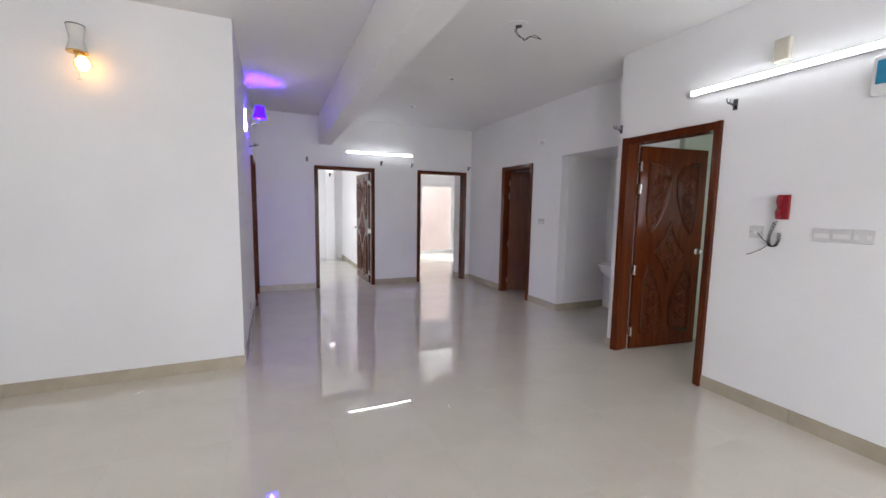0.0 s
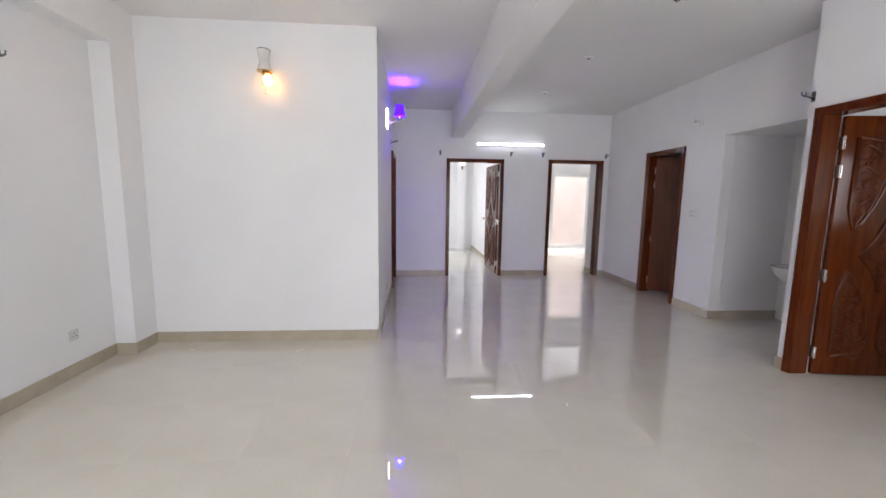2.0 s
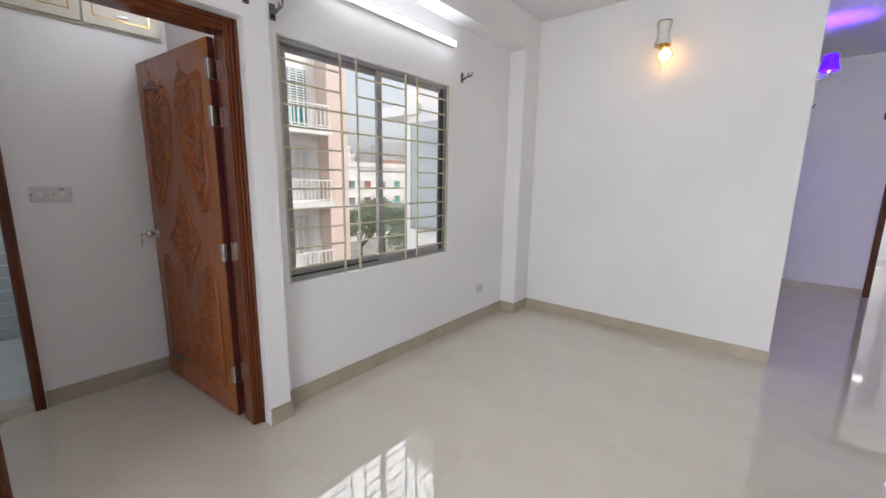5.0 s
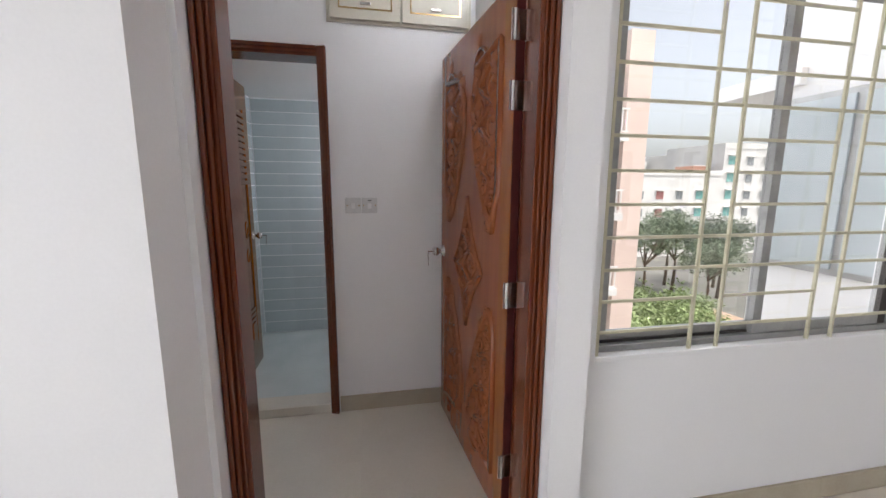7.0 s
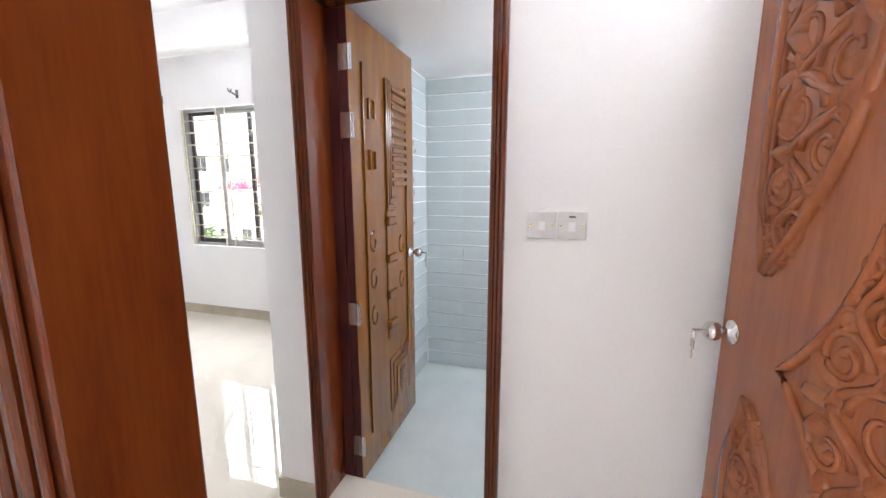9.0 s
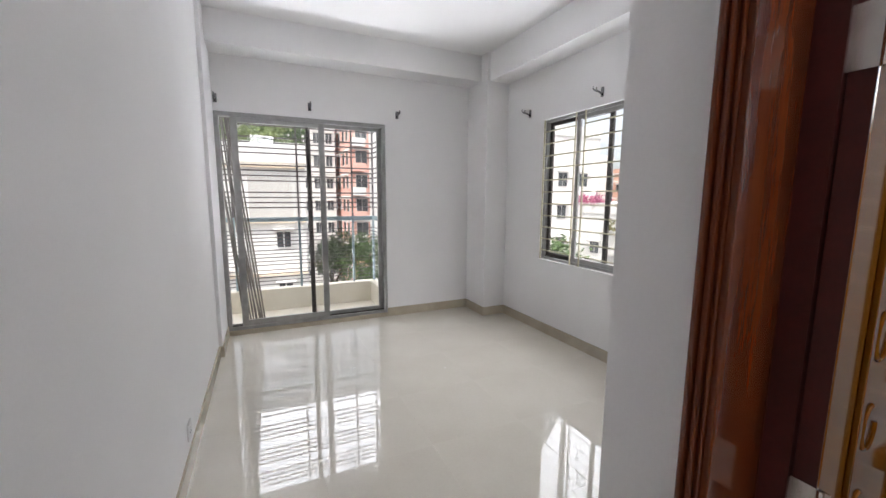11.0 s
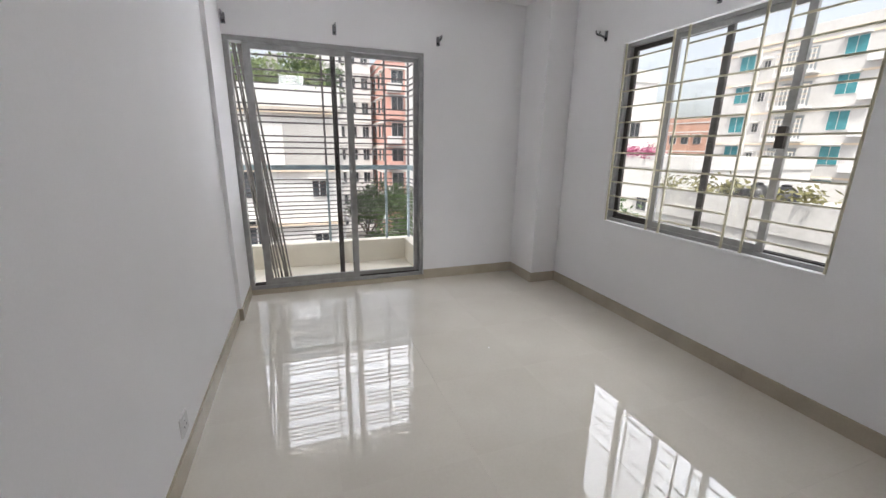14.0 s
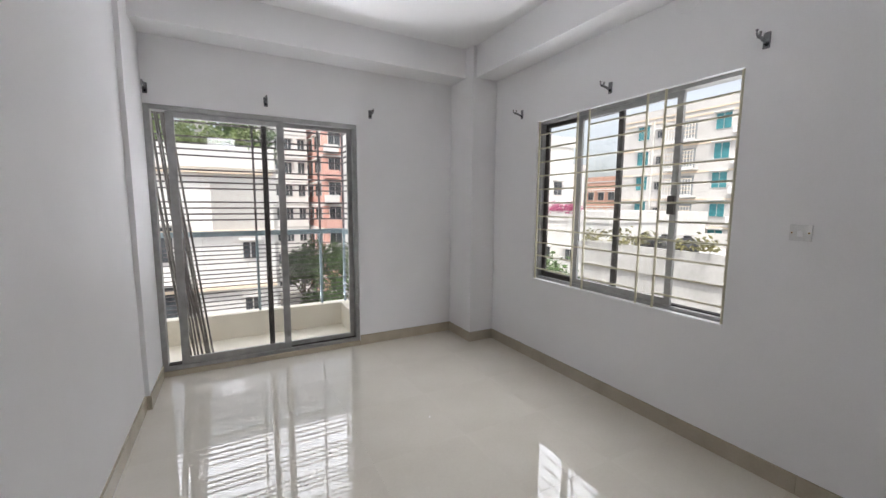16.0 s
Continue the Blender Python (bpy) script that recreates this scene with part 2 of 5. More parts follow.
structure("wall_bedroom_door", wall(wall(bmesh.new(), "x", -2.575, -2.455, -4.55, -0.2, 0, H), "x", -2.655, -2.478, -0.2, 1.09, 0, H, [(-0.085, 0.964, -1, 2.17)]), PAINT, "white painted wall with the bedroom door")
structure("wall_lamp", wall(bmesh.new(), "y", 3.93, 4.06, -2.72, -0.275, 0, H), PAINT, "white painted wall with a wall lamp")
structure("wall_hall", wall(bmesh.new(), "x", -0.405, -0.275, 4.06, 7.22, 0, H, [(6.2, 7.12, -1, 2.15)]), PAINT, "white painted hall wall with a door")
structure("wall_far", wall(bmesh.new(), "y", 7.22, 7.35, -0.405, 3.83, 0, H, [(0.66, 1.715, -1, 2.155), (2.545, 3.59, -1, 2.168)]), PAINT, "white painted wall with two doorways")
structure("wall_east", wall(bmesh.new(), "x", 3.70, 3.83, 3.11, 7.22, 0, H, [(5.145, 6.0, -1, 2.17), (3.11, 4.487, -1, 2.207)]), PAINT, "white painted wall with a door and a niche")
structure("wall_phone", wall(bmesh.new(), "x", 3.255, 3.385, -2.8, 3.11, 0, H, [(2.095, 3.04, -1, 2.175)]), PAINT, "white painted wall with the kitchen door")
structure("wall_return", B(3.385, 4.7, 2.99, 3.11, 0, H), PAINT, "white painted return wall beside the niche")
structure("wall_back", wall(bmesh.new(), "y", -2.93, -2.8, -2.455, 3.385, 0, H, [(-1.35, 2.15, 0.06, 2.35)]), PAINT, WL)
structure("wall_niche", box(B(3.83, 4.7, 4.48, 4.62, 0, H), 4.58, 4.7, 3.11, 4.48, 0, H), PAINT, "white painted wash niche wall")
structure("niche_soffit", B(3.83, 4.58, 3.11, 4.48, 2.21, 2.3), PAINT, "white painted niche soffit", "soffit")
structure("column_north_west", B(-2.585, -2.415, 3.64, 3.93, 0, H), PAINT, "white painted corner column", "column")
structure("column_south_west", B(-2.478, -2.285, -0.45, -0.105, 0, H), PAINT, "white painted column beside the bedroom door", "column")
structure("beam_west", B(-2.585, -2.415, 1.09, 3.64, 2.67, H), PAINT, "white painted beam above the window", "beam")
structure("beam_middle", B(0.745, 0.95, -2.8, 7.22, 2.515, H), PAINT, "white painted concrete beam under the ceiling", "beam")
structure("ceiling", box(B(-5.76, 6.5, -4.68, 1.09, H, 3.12), -2.72, 6.5, 1.09, 11.43, H, 3.12), CEIL, "white painted flat ceiling", "ceiling")

structure("wall_bedroom_south", wall(bmesh.new(), "y", -4.68, -4.55, -5.76, -2.2, 0, H, [(-4.275, -2.605, 0.035, 2.205)]), PAINT, "white painted wall with the balcony door")
structure("wall_bedroom_west", wall(bmesh.new(), "x", -5.76, -5.61, -4.55, -0.83, 0, H, [(-3.478, -1.88, 0.75, 2.182)]), PAINT, "white painted wall with a wide window")
structure("wall_bedroom_north", wall(bmesh.new(), "y", -0.83, -0.64, -5.76, -3.69, 0, H), PAINT, WL)
structure("wall_switches", wall(bmesh.new(), "x", -3.82, -3.69, -0.64, 1.0, 0, H, [(-0.61, 0.15, -1, 2.14)]), PAINT, "white painted wall with the bathroom door")
# the high hole is added, out of view, for the vestibule fill lamp
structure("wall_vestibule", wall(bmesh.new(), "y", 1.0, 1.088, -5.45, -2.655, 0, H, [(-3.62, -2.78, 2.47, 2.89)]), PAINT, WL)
# unseen slab added to keep stray sun and sky beams out of that hole
structure("clerestory_shade", B(-4.4, -2.73, 1.089, 1.8, 2.93, 3.05), PAINT, "added white slab that blocks light over the clerestory", "slab")
structure("column_bedroom", B(-5.61, -5.325, -4.55, -4.112, 0, H), PAINT, "white painted corner column", "column")
structure("pilaster_bedroom", B(-2.605, -2.575, -4.55, -3.99, 0, H), PAINT, "white painted shallow pilaster", "column")
structure("beam_bedroom_south", B(-5.325, -2.575, -4.55, -4.25, 2.715, H), PAINT, "white painted beam above the balcony door", "beam")
structure("beam_bedroom_west", B(-5.61, -5.36, -4.112, -0.83, 2.69, H), PAINT, "white painted beam above the window", "beam")

# bathroom shell
structure("wall_bath_west", box(B(-5.45, -5.30, -0.64, 1.0, 0, 2.6), -5.30, -5.18, -0.64, -0.06, 0, 2.6), BATHJ, "tiled bathroom wall")
structure("bath_ceiling", B(-5.3, -3.82, -0.64, 1.0, 2.17, 2.25), CEIL, "low white bathroom ceiling", "ceiling")
structure("bath_floor", B(-5.3, -3.82, -0.64, 1.0, -0.1, 0.0), BATHF, "pale matt bathroom floor tiles", "floor")
structure("bath_sill", B(-3.83, -3.68, -0.61, 0.15, 0, 0.06, bev=0.004), TILE, "cream marble threshold strip", "threshold")

# rooms beyond the doors
# the hole in this wall is added, out of view, for a fill lamp
structure("room_walls_north", wall(bmesh.new(), "x", -0.5, -0.38, 7.35, 11.3, 0, H, [(8.3, 10.3, 0.7, 2.2)]), PAINT, WL)
structure("room_walls_middle", wall(bmesh.new(), "x", 1.76, 1.88, 7.35, 11.3, 0, H), PAINT, WL)
structure("room_wall_end", wall(bmesh.new(), "y", 11.3, 11.43, -0.5, 6.5, 0, H, [(4.08, 5.25, 0.03, 2.2)]), PAINT, "white wall with a balcony door")
structure("room_pillar", B(1.3, 1.54, 11.15, 11.3, 0, H), PAINT, "white painted pillar", "column")
structure("room_stub", B(3.53, 3.65, 7.35, 7.62, 0, H), PAINT, "short white wall beside the doorway")
structure("room_wall_east", B(6.4, 6.5, 7.2, 11.3, 0, H), PAINT, WL)
structure("toilet_walls", box(box(B(3.83, 5.4, 7.1, 7.22, 0, H), 5.3, 5.4, 4.62, 7.1, 0, H), 3.83, 5.3, 4.62, 4.7, 0, H), PAINT, WL)
structure("room_wall_south", B(3.83, 6.5, 7.22, 7.35, 0, H), PAINT, WL)
structure("kitchen_wall_far", B(5.3, 5.4, 0.6, 2.99, 0, H), GREENT, "pale green tiled kitchen wall")
structure("kitchen_wall_side", B(3.35, 5.4, 0.5, 0.6, 0, H), GREENT, "pale green tiled kitchen wall")
structure("kitchen_wall_inner", B(4.0, 5.3, 2.93, 2.985, 0, H), GREENT, "pale green tiled kitchen wall")


# ---- skirting ----
def skirt(runs, face):
    for a, b in runs:
        bm = bmesh.new()
        n = max(1, round((b - a) / 0.6))
        for i in range(n):
            u, v = a + (b - a) * i / n + 0.001, a + (b - a) * (i + 1) / n - 0.001
            ax, p, out = face
            lo, hi = sorted((p, p + out * 0.012))
            if ax == "x":
                box(bm, lo, hi, u, v, 0, 0.1)
            else:
                box(bm, u, v, lo, hi, 0, 0.1)
        tagged(part("baseboard", bm, SKIRT), "beige tile skirting along the wall foot", "baseboard", kind="structure")


skirt([(1.102, 3.64)], ("x", -2.585, 1))
skirt([(-2.415, -0.275)], ("y", 3.93, -1))
skirt([(3.64, 3.93)], ("x", -2.415, 1))
skirt([(-2.585, -2.403)], ("y", 3.64, -1))
skirt([(0.969, 1.09)], ("x", -2.478, 1))
skirt([(-2.8, -0.45)], ("x", -2.455, 1))
skirt([(-2.585, -2.466)], ("y", 1.09, 1))
skirt([(4.06, 6.2)], ("x", -0.275, 1))
skirt([(-0.275, 0.66), (1.715, 2.545), (3.59, 3.70)], ("y", 7.22, -1))
skirt([(4.48, 5.145), (6.0, 7.22)], ("x", 3.70, -1))
skirt([(-2.8, 2.095), (3.04, 3.11)], ("x", 3.255, -1))
skirt([(3.70, 4.58)], ("y", 4.48, -1))
skirt([(3.243, 4.58)], ("y", 3.11, 1))
skirt([(-2.45, 3.255)], ("y", -2.8, 1))
skirt([(-3.99, -0.21)], ("x", -2.575, -1))
skirt([(-4.55, -3.978)], ("x", -2.605, -1))
skirt([(-2.605, -2.575)], ("y", -3.99, 1))
skirt([(-5.325, -4.275)], ("y", -4.55, 1))
skirt([(-4.55, -4.1)], ("x", -5.325, 1))
skirt([(-5.61, -5.325)], ("y", -4.112, 1))
skirt([(-4.1, -0.83)], ("x", -5.61, 1))
skirt([(-5.61, -3.69)], ("y", -0.83, -1))
skirt([(-0.842, -0.615), (0.165, 1.0)], ("x", -3.69, 1))
skirt([(-3.69, -2.70)], ("y", 1.0, -1))
skirt([(7.36, 11.3)], ("x", 1.76, -1))
skirt([(1.88, 4.0), (5.25, 6.4)], ("y", 11.3, -1))
skirt([(7.35, 7.62)], ("x", 3.53, -1))


# ---- doors ----
def jamb_profile(bm, axis, a0, a1, p0, p1, z0, z1, side, front):
    """One upright of a frame, with rounded mouldings on the side that looks into the room."""
    def put(u0, u1, w0, w1, bev):
        u0, u1 = sorted((u0, u1))
        w0, w1 = sorted((w0, w1))
        if axis == "x":
            box(bm, w0, w1, u0, u1, z0, z1, bev)
        else:
            box(bm, u0, u1, w0, w1, z0, z1, bev)
    put(a0, a1, p0, p1, 0.003)
    f = p0 if abs(p0 - front) < abs(p1 - front) else p1
    s = 1 if f == max(p0, p1) else -1
    w = a1 - a0
    for k, (lo, hi, d) in enumerate(((0.04, 0.30, 0.016), (0.34, 0.58, 0.012), (0.62, 0.80, 0.007))):
        u0, u1 = (a0 + w * lo, a0 + w * hi) if side < 0 else (a1 - w * lo, a1 - w * hi)
        put(u0, u1, f, f + s * d, 0.0045)


def door_frame(th, axis, a0, a1, p0, p1, top, front, mat, w):
    bm = bmesh.new()
    jamb_profile(bm, axis, a0, a0 + w, p0, p1, 0.0, top, -1, front)
    part("jamb", bm, mat, th)
    bm = bmesh.new()
    jamb_profile(bm, axis, a1 - w, a1, p0, p1, 0.0, top, 1, front)
    part("jamb", bm, mat, th)
    bm = bmesh.new()
    f = p0 if abs(p0 - front) < abs(p1 - front) else p1
    s = 1 if f == max(p0, p1) else -1
    for lo, hi, q0, q1 in ((top - w, top - 0.001, p0, p1), (top - 0.022, top - 0.004, f, f + s * 0.016), (top - 0.042, top - 0.026, f, f + s * 0.012), (top - 0.056, top - 0.044, f, f + s * 0.007)):
        q0, q1 = sorted((q0, q1))
        if axis == "x":
            box(bm, q0, q1, a0 + w, a1 - w, lo, hi, 0.003)
        else:
            box(bm, a0 + w, a1 - w, q0, q1, lo, hi, 0.003)
    part("head", bm, mat, th)


def spiral(bm, cx, cz, r, turns, start, y, thick, flip=1, n=18):
    pts = []
    for i in range(n):
        f = i / (n - 1)
        a = start + flip * f * turns * 2 * math.pi
        rr = r * (1 - 0.82 * f)
        pts.append((cx + rr * math.cos(a), y, cz + rr * math.sin(a)))
    tube(bm, pts, thick, 5, lambda f: 1.0 - 0.55 * f)


def petal(bm, cx, cz, ang, ln, wd, y, h):
    """A small raised leaf."""
    ca, sa = math.cos(ang), math.sin(ang)
    rim = []
    for k in range(8):
        f = k / 8 * 2 * math.pi
        u, v = ln * 0.5 * (1 + math.cos(f)), wd * 0.5 * math.sin(f) * (0.6 + 0.4 * math.cos(f * 0.5) ** 2)
        rim.append(bm.verts.new((cx + u * ca - v * sa, y, cz + u * sa + v * ca)))
    mid = [bm.verts.new((cx + ln * t * ca, y + h, cz + ln * t * sa)) for t in (0.3, 0.65)]
    for k in range(8):
        a, b = rim[k], rim[(k + 1) % 8]
        m = mid[1] if k in (0, 1, 6, 7) else mid[0]
        m2 = mid[1] if (k + 1) % 8 in (0, 1, 6, 7) else mid[0]
        bm.faces.new((a, b, m))
        if m is not m2:
            bm.faces.new((b, m2, m))


def ridge(bm, pts, y, r):
    tube(bm, [(x, y, z) for x, z in pts], r, 6)


def arc(x0, z0, x1, z1, sag, n=12):
    """A bowed line between two points."""
    dx, dz = x1 - x0, z1 - z0
    ln = math.hypot(dx, dz)
    return [(x0 + dx * t - dz / ln * sag * 4 * t * (1 - t), z0 + dz * t + dx / ln * sag * 4 * t * (1 - t)) for t in [i / (n - 1) for i in range(n)]]


def ornament(bm, shape, y, seed):
    """Scrollwork along a centre line of (x, z, half width): a waving stem, with a volute and leaves on alternate sides."""
    rnd = random.Random(seed)
    stem, flip = [], 1
    for x, z, w in shape:
        stem.append((x - flip * w * 0.38, z))
        flip = -flip
    fine = []
    for (x0, z0), (x1, z1) in zip(stem, stem[1:]):
        fine += [(x0 + (x1 - x0) * (3 * t * t - 2 * t ** 3), z0 + (z1 - z0) * t) for t in (0.0, 0.2, 0.4, 0.6, 0.8)]
    if len(fine) > 1:
        ridge(bm, fine, y, 0.011)
    flip = 1
    up = 1 if shape[-1][1] > shape[0][1] else -1
    for x, z, w in shape:
        r = w * 0.52
        cx = x + flip * w * 0.40
        spiral(bm, cx, z, r, 1.5, math.pi if flip > 0 else 0.0, y, 0.011, up * flip, 26)
        petal(bm, cx, z, rnd.uniform(0, 6.28), r * 0.5, r * 0.4, y, 0.015)
        for k in (-1, 0, 1):
            a = (math.pi if flip > 0 else 0.0) + k * 0.75 + rnd.uniform(-0.2, 0.2)
            petal(bm, x - flip * w * 0.30, z + k * r * 0.35, a, w * 0.62, w * 0.34, y, 0.017)
        for k in (-1, 1):
            a = math.pi / 2 * k + rnd.uniform(-0.3, 0.3)
            petal(bm, cx, z + k * r * 0.85, a, r * 0.8, r * 0.42, y, 0.014)
        flip = -flip


def leaf_carved(th, W, T, top, mat, sgn, seed, knob_at=None, low=0.012):
    """A carved panel door leaf in its own frame: x from the hinge, z up; the carved side looks along sgn * y."""
    leaf = part("leaf", B(0, W, -T / 2, T / 2, low, top, bev=0.004), mat, th, local=True)
    for s in (sgn, -sgn):
        y = s * T / 2
        car = bmesh.new()
        m = 0.11
        c = W / 2
        hw = c - m
        cz = 1.06
        rings = []
        for side in (-1, 1):
            xo, xi = c + side * hw, c + side * 0.05
            # upper tall panels that sweep in towards the waist, lower ones mirrored
            for zt, zb, up in ((top - 0.16, cz + 0.16, 1), (0.17, cz - 0.17, -1)):
                edge = [(xo, zt), (xo, zb + up * 0.18)] + arc(xo, zb + up * 0.18, xo - side * 0.05, zb, 0.0, 3)[1:]
                inner = arc(xo - side * 0.05, zb, xi, zb + up * 0.50, side * up * 0.045, 10) + [(xi, zt - up * 0.14)] + arc(xi, zt - up * 0.14, xi + side * 0.05, zt - up * 0.03, -0.01 * side, 4) + [(xo, zt)]
                for q, r in ((0.0, 0.016), (0.022, 0.009)):
                    ridge(car, [(x + (q if x < (xo + xi) / 2 else -q), z) for x, z in edge], y, r)
                    ridge(car, [(x + (q if x < (xo + xi) / 2 else -q), z) for x, z in inner], y, r)
                line = []
                n = 9
                for k in range(n):
                    f = (k + 0.6) / n
                    z = zt + (zb - zt) * f
                    half = hw * 0.40 if f < 0.5 else hw * 0.40 * (1 - (f - 0.5) * 1.6)
                    line.append(((xo + xi) / 2 + side * (0.0 if f < 0.5 else (f - 0.5) * 0.16), z, max(0.024, half * 1.2)))
                ornament(car, line, y, seed + int(10 * zt) + side)
        for side in (-1, 1):
            ridge(car, arc(c, cz + 0.30, c + side * 0.2, cz - 0.04, -side * 0.03) + arc(c + side * 0.2, cz - 0.04, c, cz - 0.34, -side * 0.03)[1:], y, 0.013)
        mid = [(c, cz + 0.23, 0.04), (c, cz + 0.15, 0.07), (c, cz + 0.06, 0.11), (c, cz - 0.03, 0.15), (c, cz - 0.12, 0.12), (c, cz - 0.21, 0.075), (c, cz - 0.29, 0.04)]
        ornament(car, mid, y, seed + 77)
        part("carving", car, mat, leaf, "raised floral wood carving", local=True, smooth=True)
    return leaf


def knob(leaf, W, T, z, key_side):
    """A round lock knob on both faces, with a key in one."""
    for s in (-1, 1):
        bm = lathe(bmesh.new(), [(0.033, 0.0), (0.033, 0.005), (0.014, 0.010), (0.012, 0.030), (0.022, 0.036), (0.027, 0.048), (0.026, 0.060), (0.018, 0.068), (0.004, 0.070)], (0, 0, 0), "y")
        bm.transform(Matrix.Translation((W - 0.06, s * T / 2, z)) @ Matrix.Scale(s, 4, (0, 1, 0)))
        part("knob", bm, CHROME, leaf, "round chrome door knob", local=True, smooth=True)
    s = key_side
    y = s * (T / 2 + 0.07)
    bm = B(W - 0.0625, W - 0.0575, min(y, y + s * 0.03), max(y, y + s * 0.03), z - 0.003, z + 0.003)
    tube(bm, [(W - 0.06 + 0.012 * math.cos(a), y + s * 0.026, z - 0.014 + 0.014 * math.sin(a)) for a in [i * 0.6 for i in range(11)]], 0.0015, 5)
    box(bm, W - 0.071, W - 0.049, y + s * 0.026 - 0.0012, y + s * 0.026 + 0.0012, z - 0.052, z - 0.028, 0.0)
    box(bm, W - 0.064, W - 0.057, y + s * 0.026 - 0.0012, y + s * 0.026 + 0.0012, z - 0.082, z - 0.052, 0.0)
    part("key", bm, STEEL, leaf, "steel keys on a ring", local=True)


def hinges(leaf, T, heights, sgn):
    for z in heights:
        bm = B(-0.034, -0.001, -0.036, 0.036, z - 0.05, z + 0.05)
        bmesh.ops.scale(bm, vec=(0.14, 1, 1), verts=bm.verts)
        tube(bm, [(-0.004, sgn * (T / 2 + 0.006), z - 0.05), (-0.004, sgn * (T / 2 + 0.006), z + 0.05)], 0.006, 8)
        part("hinge", bm, STEEL, leaf, "steel butt hinge", local=True)


def door(n, axis, a0, a1, p0, p1, top, front, fmat, label, w=0.065):
    loc = (((p0 + p1) / 2, a0, 0) if axis == "x" else (a0, (p0 + p1) / 2, 0))
    th = thing("door_%d" % n, loc, 0, label, "door", kind="structure")
    door_frame(th, axis, a0, a1, p0, p1, top, front, fmat, w)
    return th


# bedroom door, open against the vestibule wall
door(1, "x", -0.085, 0.964, -2.67, -2.555, 2.17, -2.4, FRAMEW, "red brown wooden frame of the bedroom door")
d = thing("door_leaf", (-2.70, 0.893, 0), 185, "carved brown wooden bedroom door leaf standing open", "door")
lf = leaf_carved(d, 0.93, 0.036, 2.105, CARVEW, 1, 5)
knob(lf, 0.93, 0.036, 1.03, 1)
hinges(lf, 0.036, (0.28, 1.0, 1.72, 1.95), 1)
# this stile's amber is light that falls on it, given as colour
part("stile", B(0.002, 0.085, 0.018, 0.0195, 0.016, 2.1), LITW, lf, "wooden stile with amber light in its colour", local=True)
part("edge", B(-0.0015, 0.0, -0.017, 0.017, 0.014, 2.1), PRIMER, lf, "dark red primed edge", local=True)


tagged(part("strike_plate", B(-2.66, -2.635, -0.025, -0.0235, 0.99, 1.07), STEEL, bpy.data.objects["door_1"]), "steel strike plate")


# bathroom door with moulded geometric panels
def leaf_moulded(th, W, T, top, mat, low=0.03):
    leaf = part("leaf", B(0, W, -T / 2, T / 2, low, top, bev=0.004), mat, th, local=True)
    for s in (-1, 1):
        y = s * T / 2
        yy = lambda d: sorted((y, y + s * d * 1.6))
        bm = bmesh.new()
        # long field border
        for x0, x1, z0, z1 in ((0.10, 0.115, 0.22, top - 0.18), (W - 0.125, W - 0.11, 0.22, top - 0.18)):
            box(bm, x0, x1, *yy(0.006), z0, z1, 0.002)
        part("moulding", bm, mat, leaf, local=True)
        # louvred square with nested steps
        bm = bmesh.new()
        for k in range(12):
            z = top - 0.22 - k * 0.042
            box(bm, W * 0.56, W * 0.83, *yy(0.009), z - 0.016, z + 0.012, 0.004)
        part("louvre", bm, mat, leaf, "raised horizontal louvre ribs", local=True)
        bm = bmesh.new()
        for k in range(3):
            x = W * 0.535 - k * 0.022
            zb = top - 0.76 - k * 0.03
            box(bm, x - 0.007, x + 0.007, *yy(0.008), zb, top - 0.19, 0.003)
            box(bm, x + 0.008, W * 0.56 + 0.05 - k * 0.012, *yy(0.008), zb, zb + 0.014, 0.003)
        part("stepped_rib", bm, mat, leaf, local=True)
        for z in (top - 0.36, top - 0.58):
            bm = bmesh.new()
            for q in ((0.15, 0.21, z - 0.045, z - 0.038), (0.15, 0.21, z + 0.038, z + 0.045), (0.15, 0.157, z - 0.038, z + 0.038), (0.203, 0.21, z - 0.038, z + 0.038)):
                box(bm, q[0], q[1], *yy(0.008), q[2], q[3], 0.0015)
            part("square_panel", bm, mat, leaf, local=True)
        bm = bmesh.new()
        box(bm, W * 0.5 - 0.035, W * 0.5 + 0.035, *yy(0.004), 0.62, top - 0.80, 0.002)
        for z in (1.24, 1.05, 0.86, 0.70):
            box(bm, W * 0.5 - 0.045, W * 0.5 + 0.045, *yy(0.016), z - 0.022, z + 0.022, 0.007)
        part("ladder", bm, mat, leaf, local=True)
        for x, z in ((W * 0.72, 1.10), (W * 0.72, 0.90), (0.17, 1.16), (0.17, 0.98), (0.17, 0.80)):
            bm = tube(bmesh.new(), [(x + 0.026 * math.cos(a), y, z + 0.045 * math.sin(a)) for a in [i / 14 * 5.2 + 1.2 for i in range(15)]], 0.005, 6)
            part("ring_bead", bm, mat, leaf, local=True)
        bm = bmesh.new()
        for k in range(4):
            e = 0.03 * k
            box(bm, W * 0.46 + e, W * 0.83 - e, *yy(0.004 + 0.004 * k), 0.20 + e, 0.50 - e, 0.003)
        part("base_panel", bm, mat, leaf, "stepped raised base panel", local=True)
    return leaf


door(2, "x", -0.63, 0.16, -3.83, -3.668, 2.15, -3.6, FRAMEW, "red brown wooden frame of the bathroom door", 0.05)
d = thing("door_leaf", (-3.84, -0.515, 0), 180, "honey brown moulded bathroom door leaf standing open", "door")
lf = leaf_moulded(d, 0.70, 0.036, 2.11, HONEYW)
knob(lf, 0.70, 0.036, 1.03, -1)
hinges(lf, 0.036, (0.22, 0.86, 1.66, 1.92), -1)
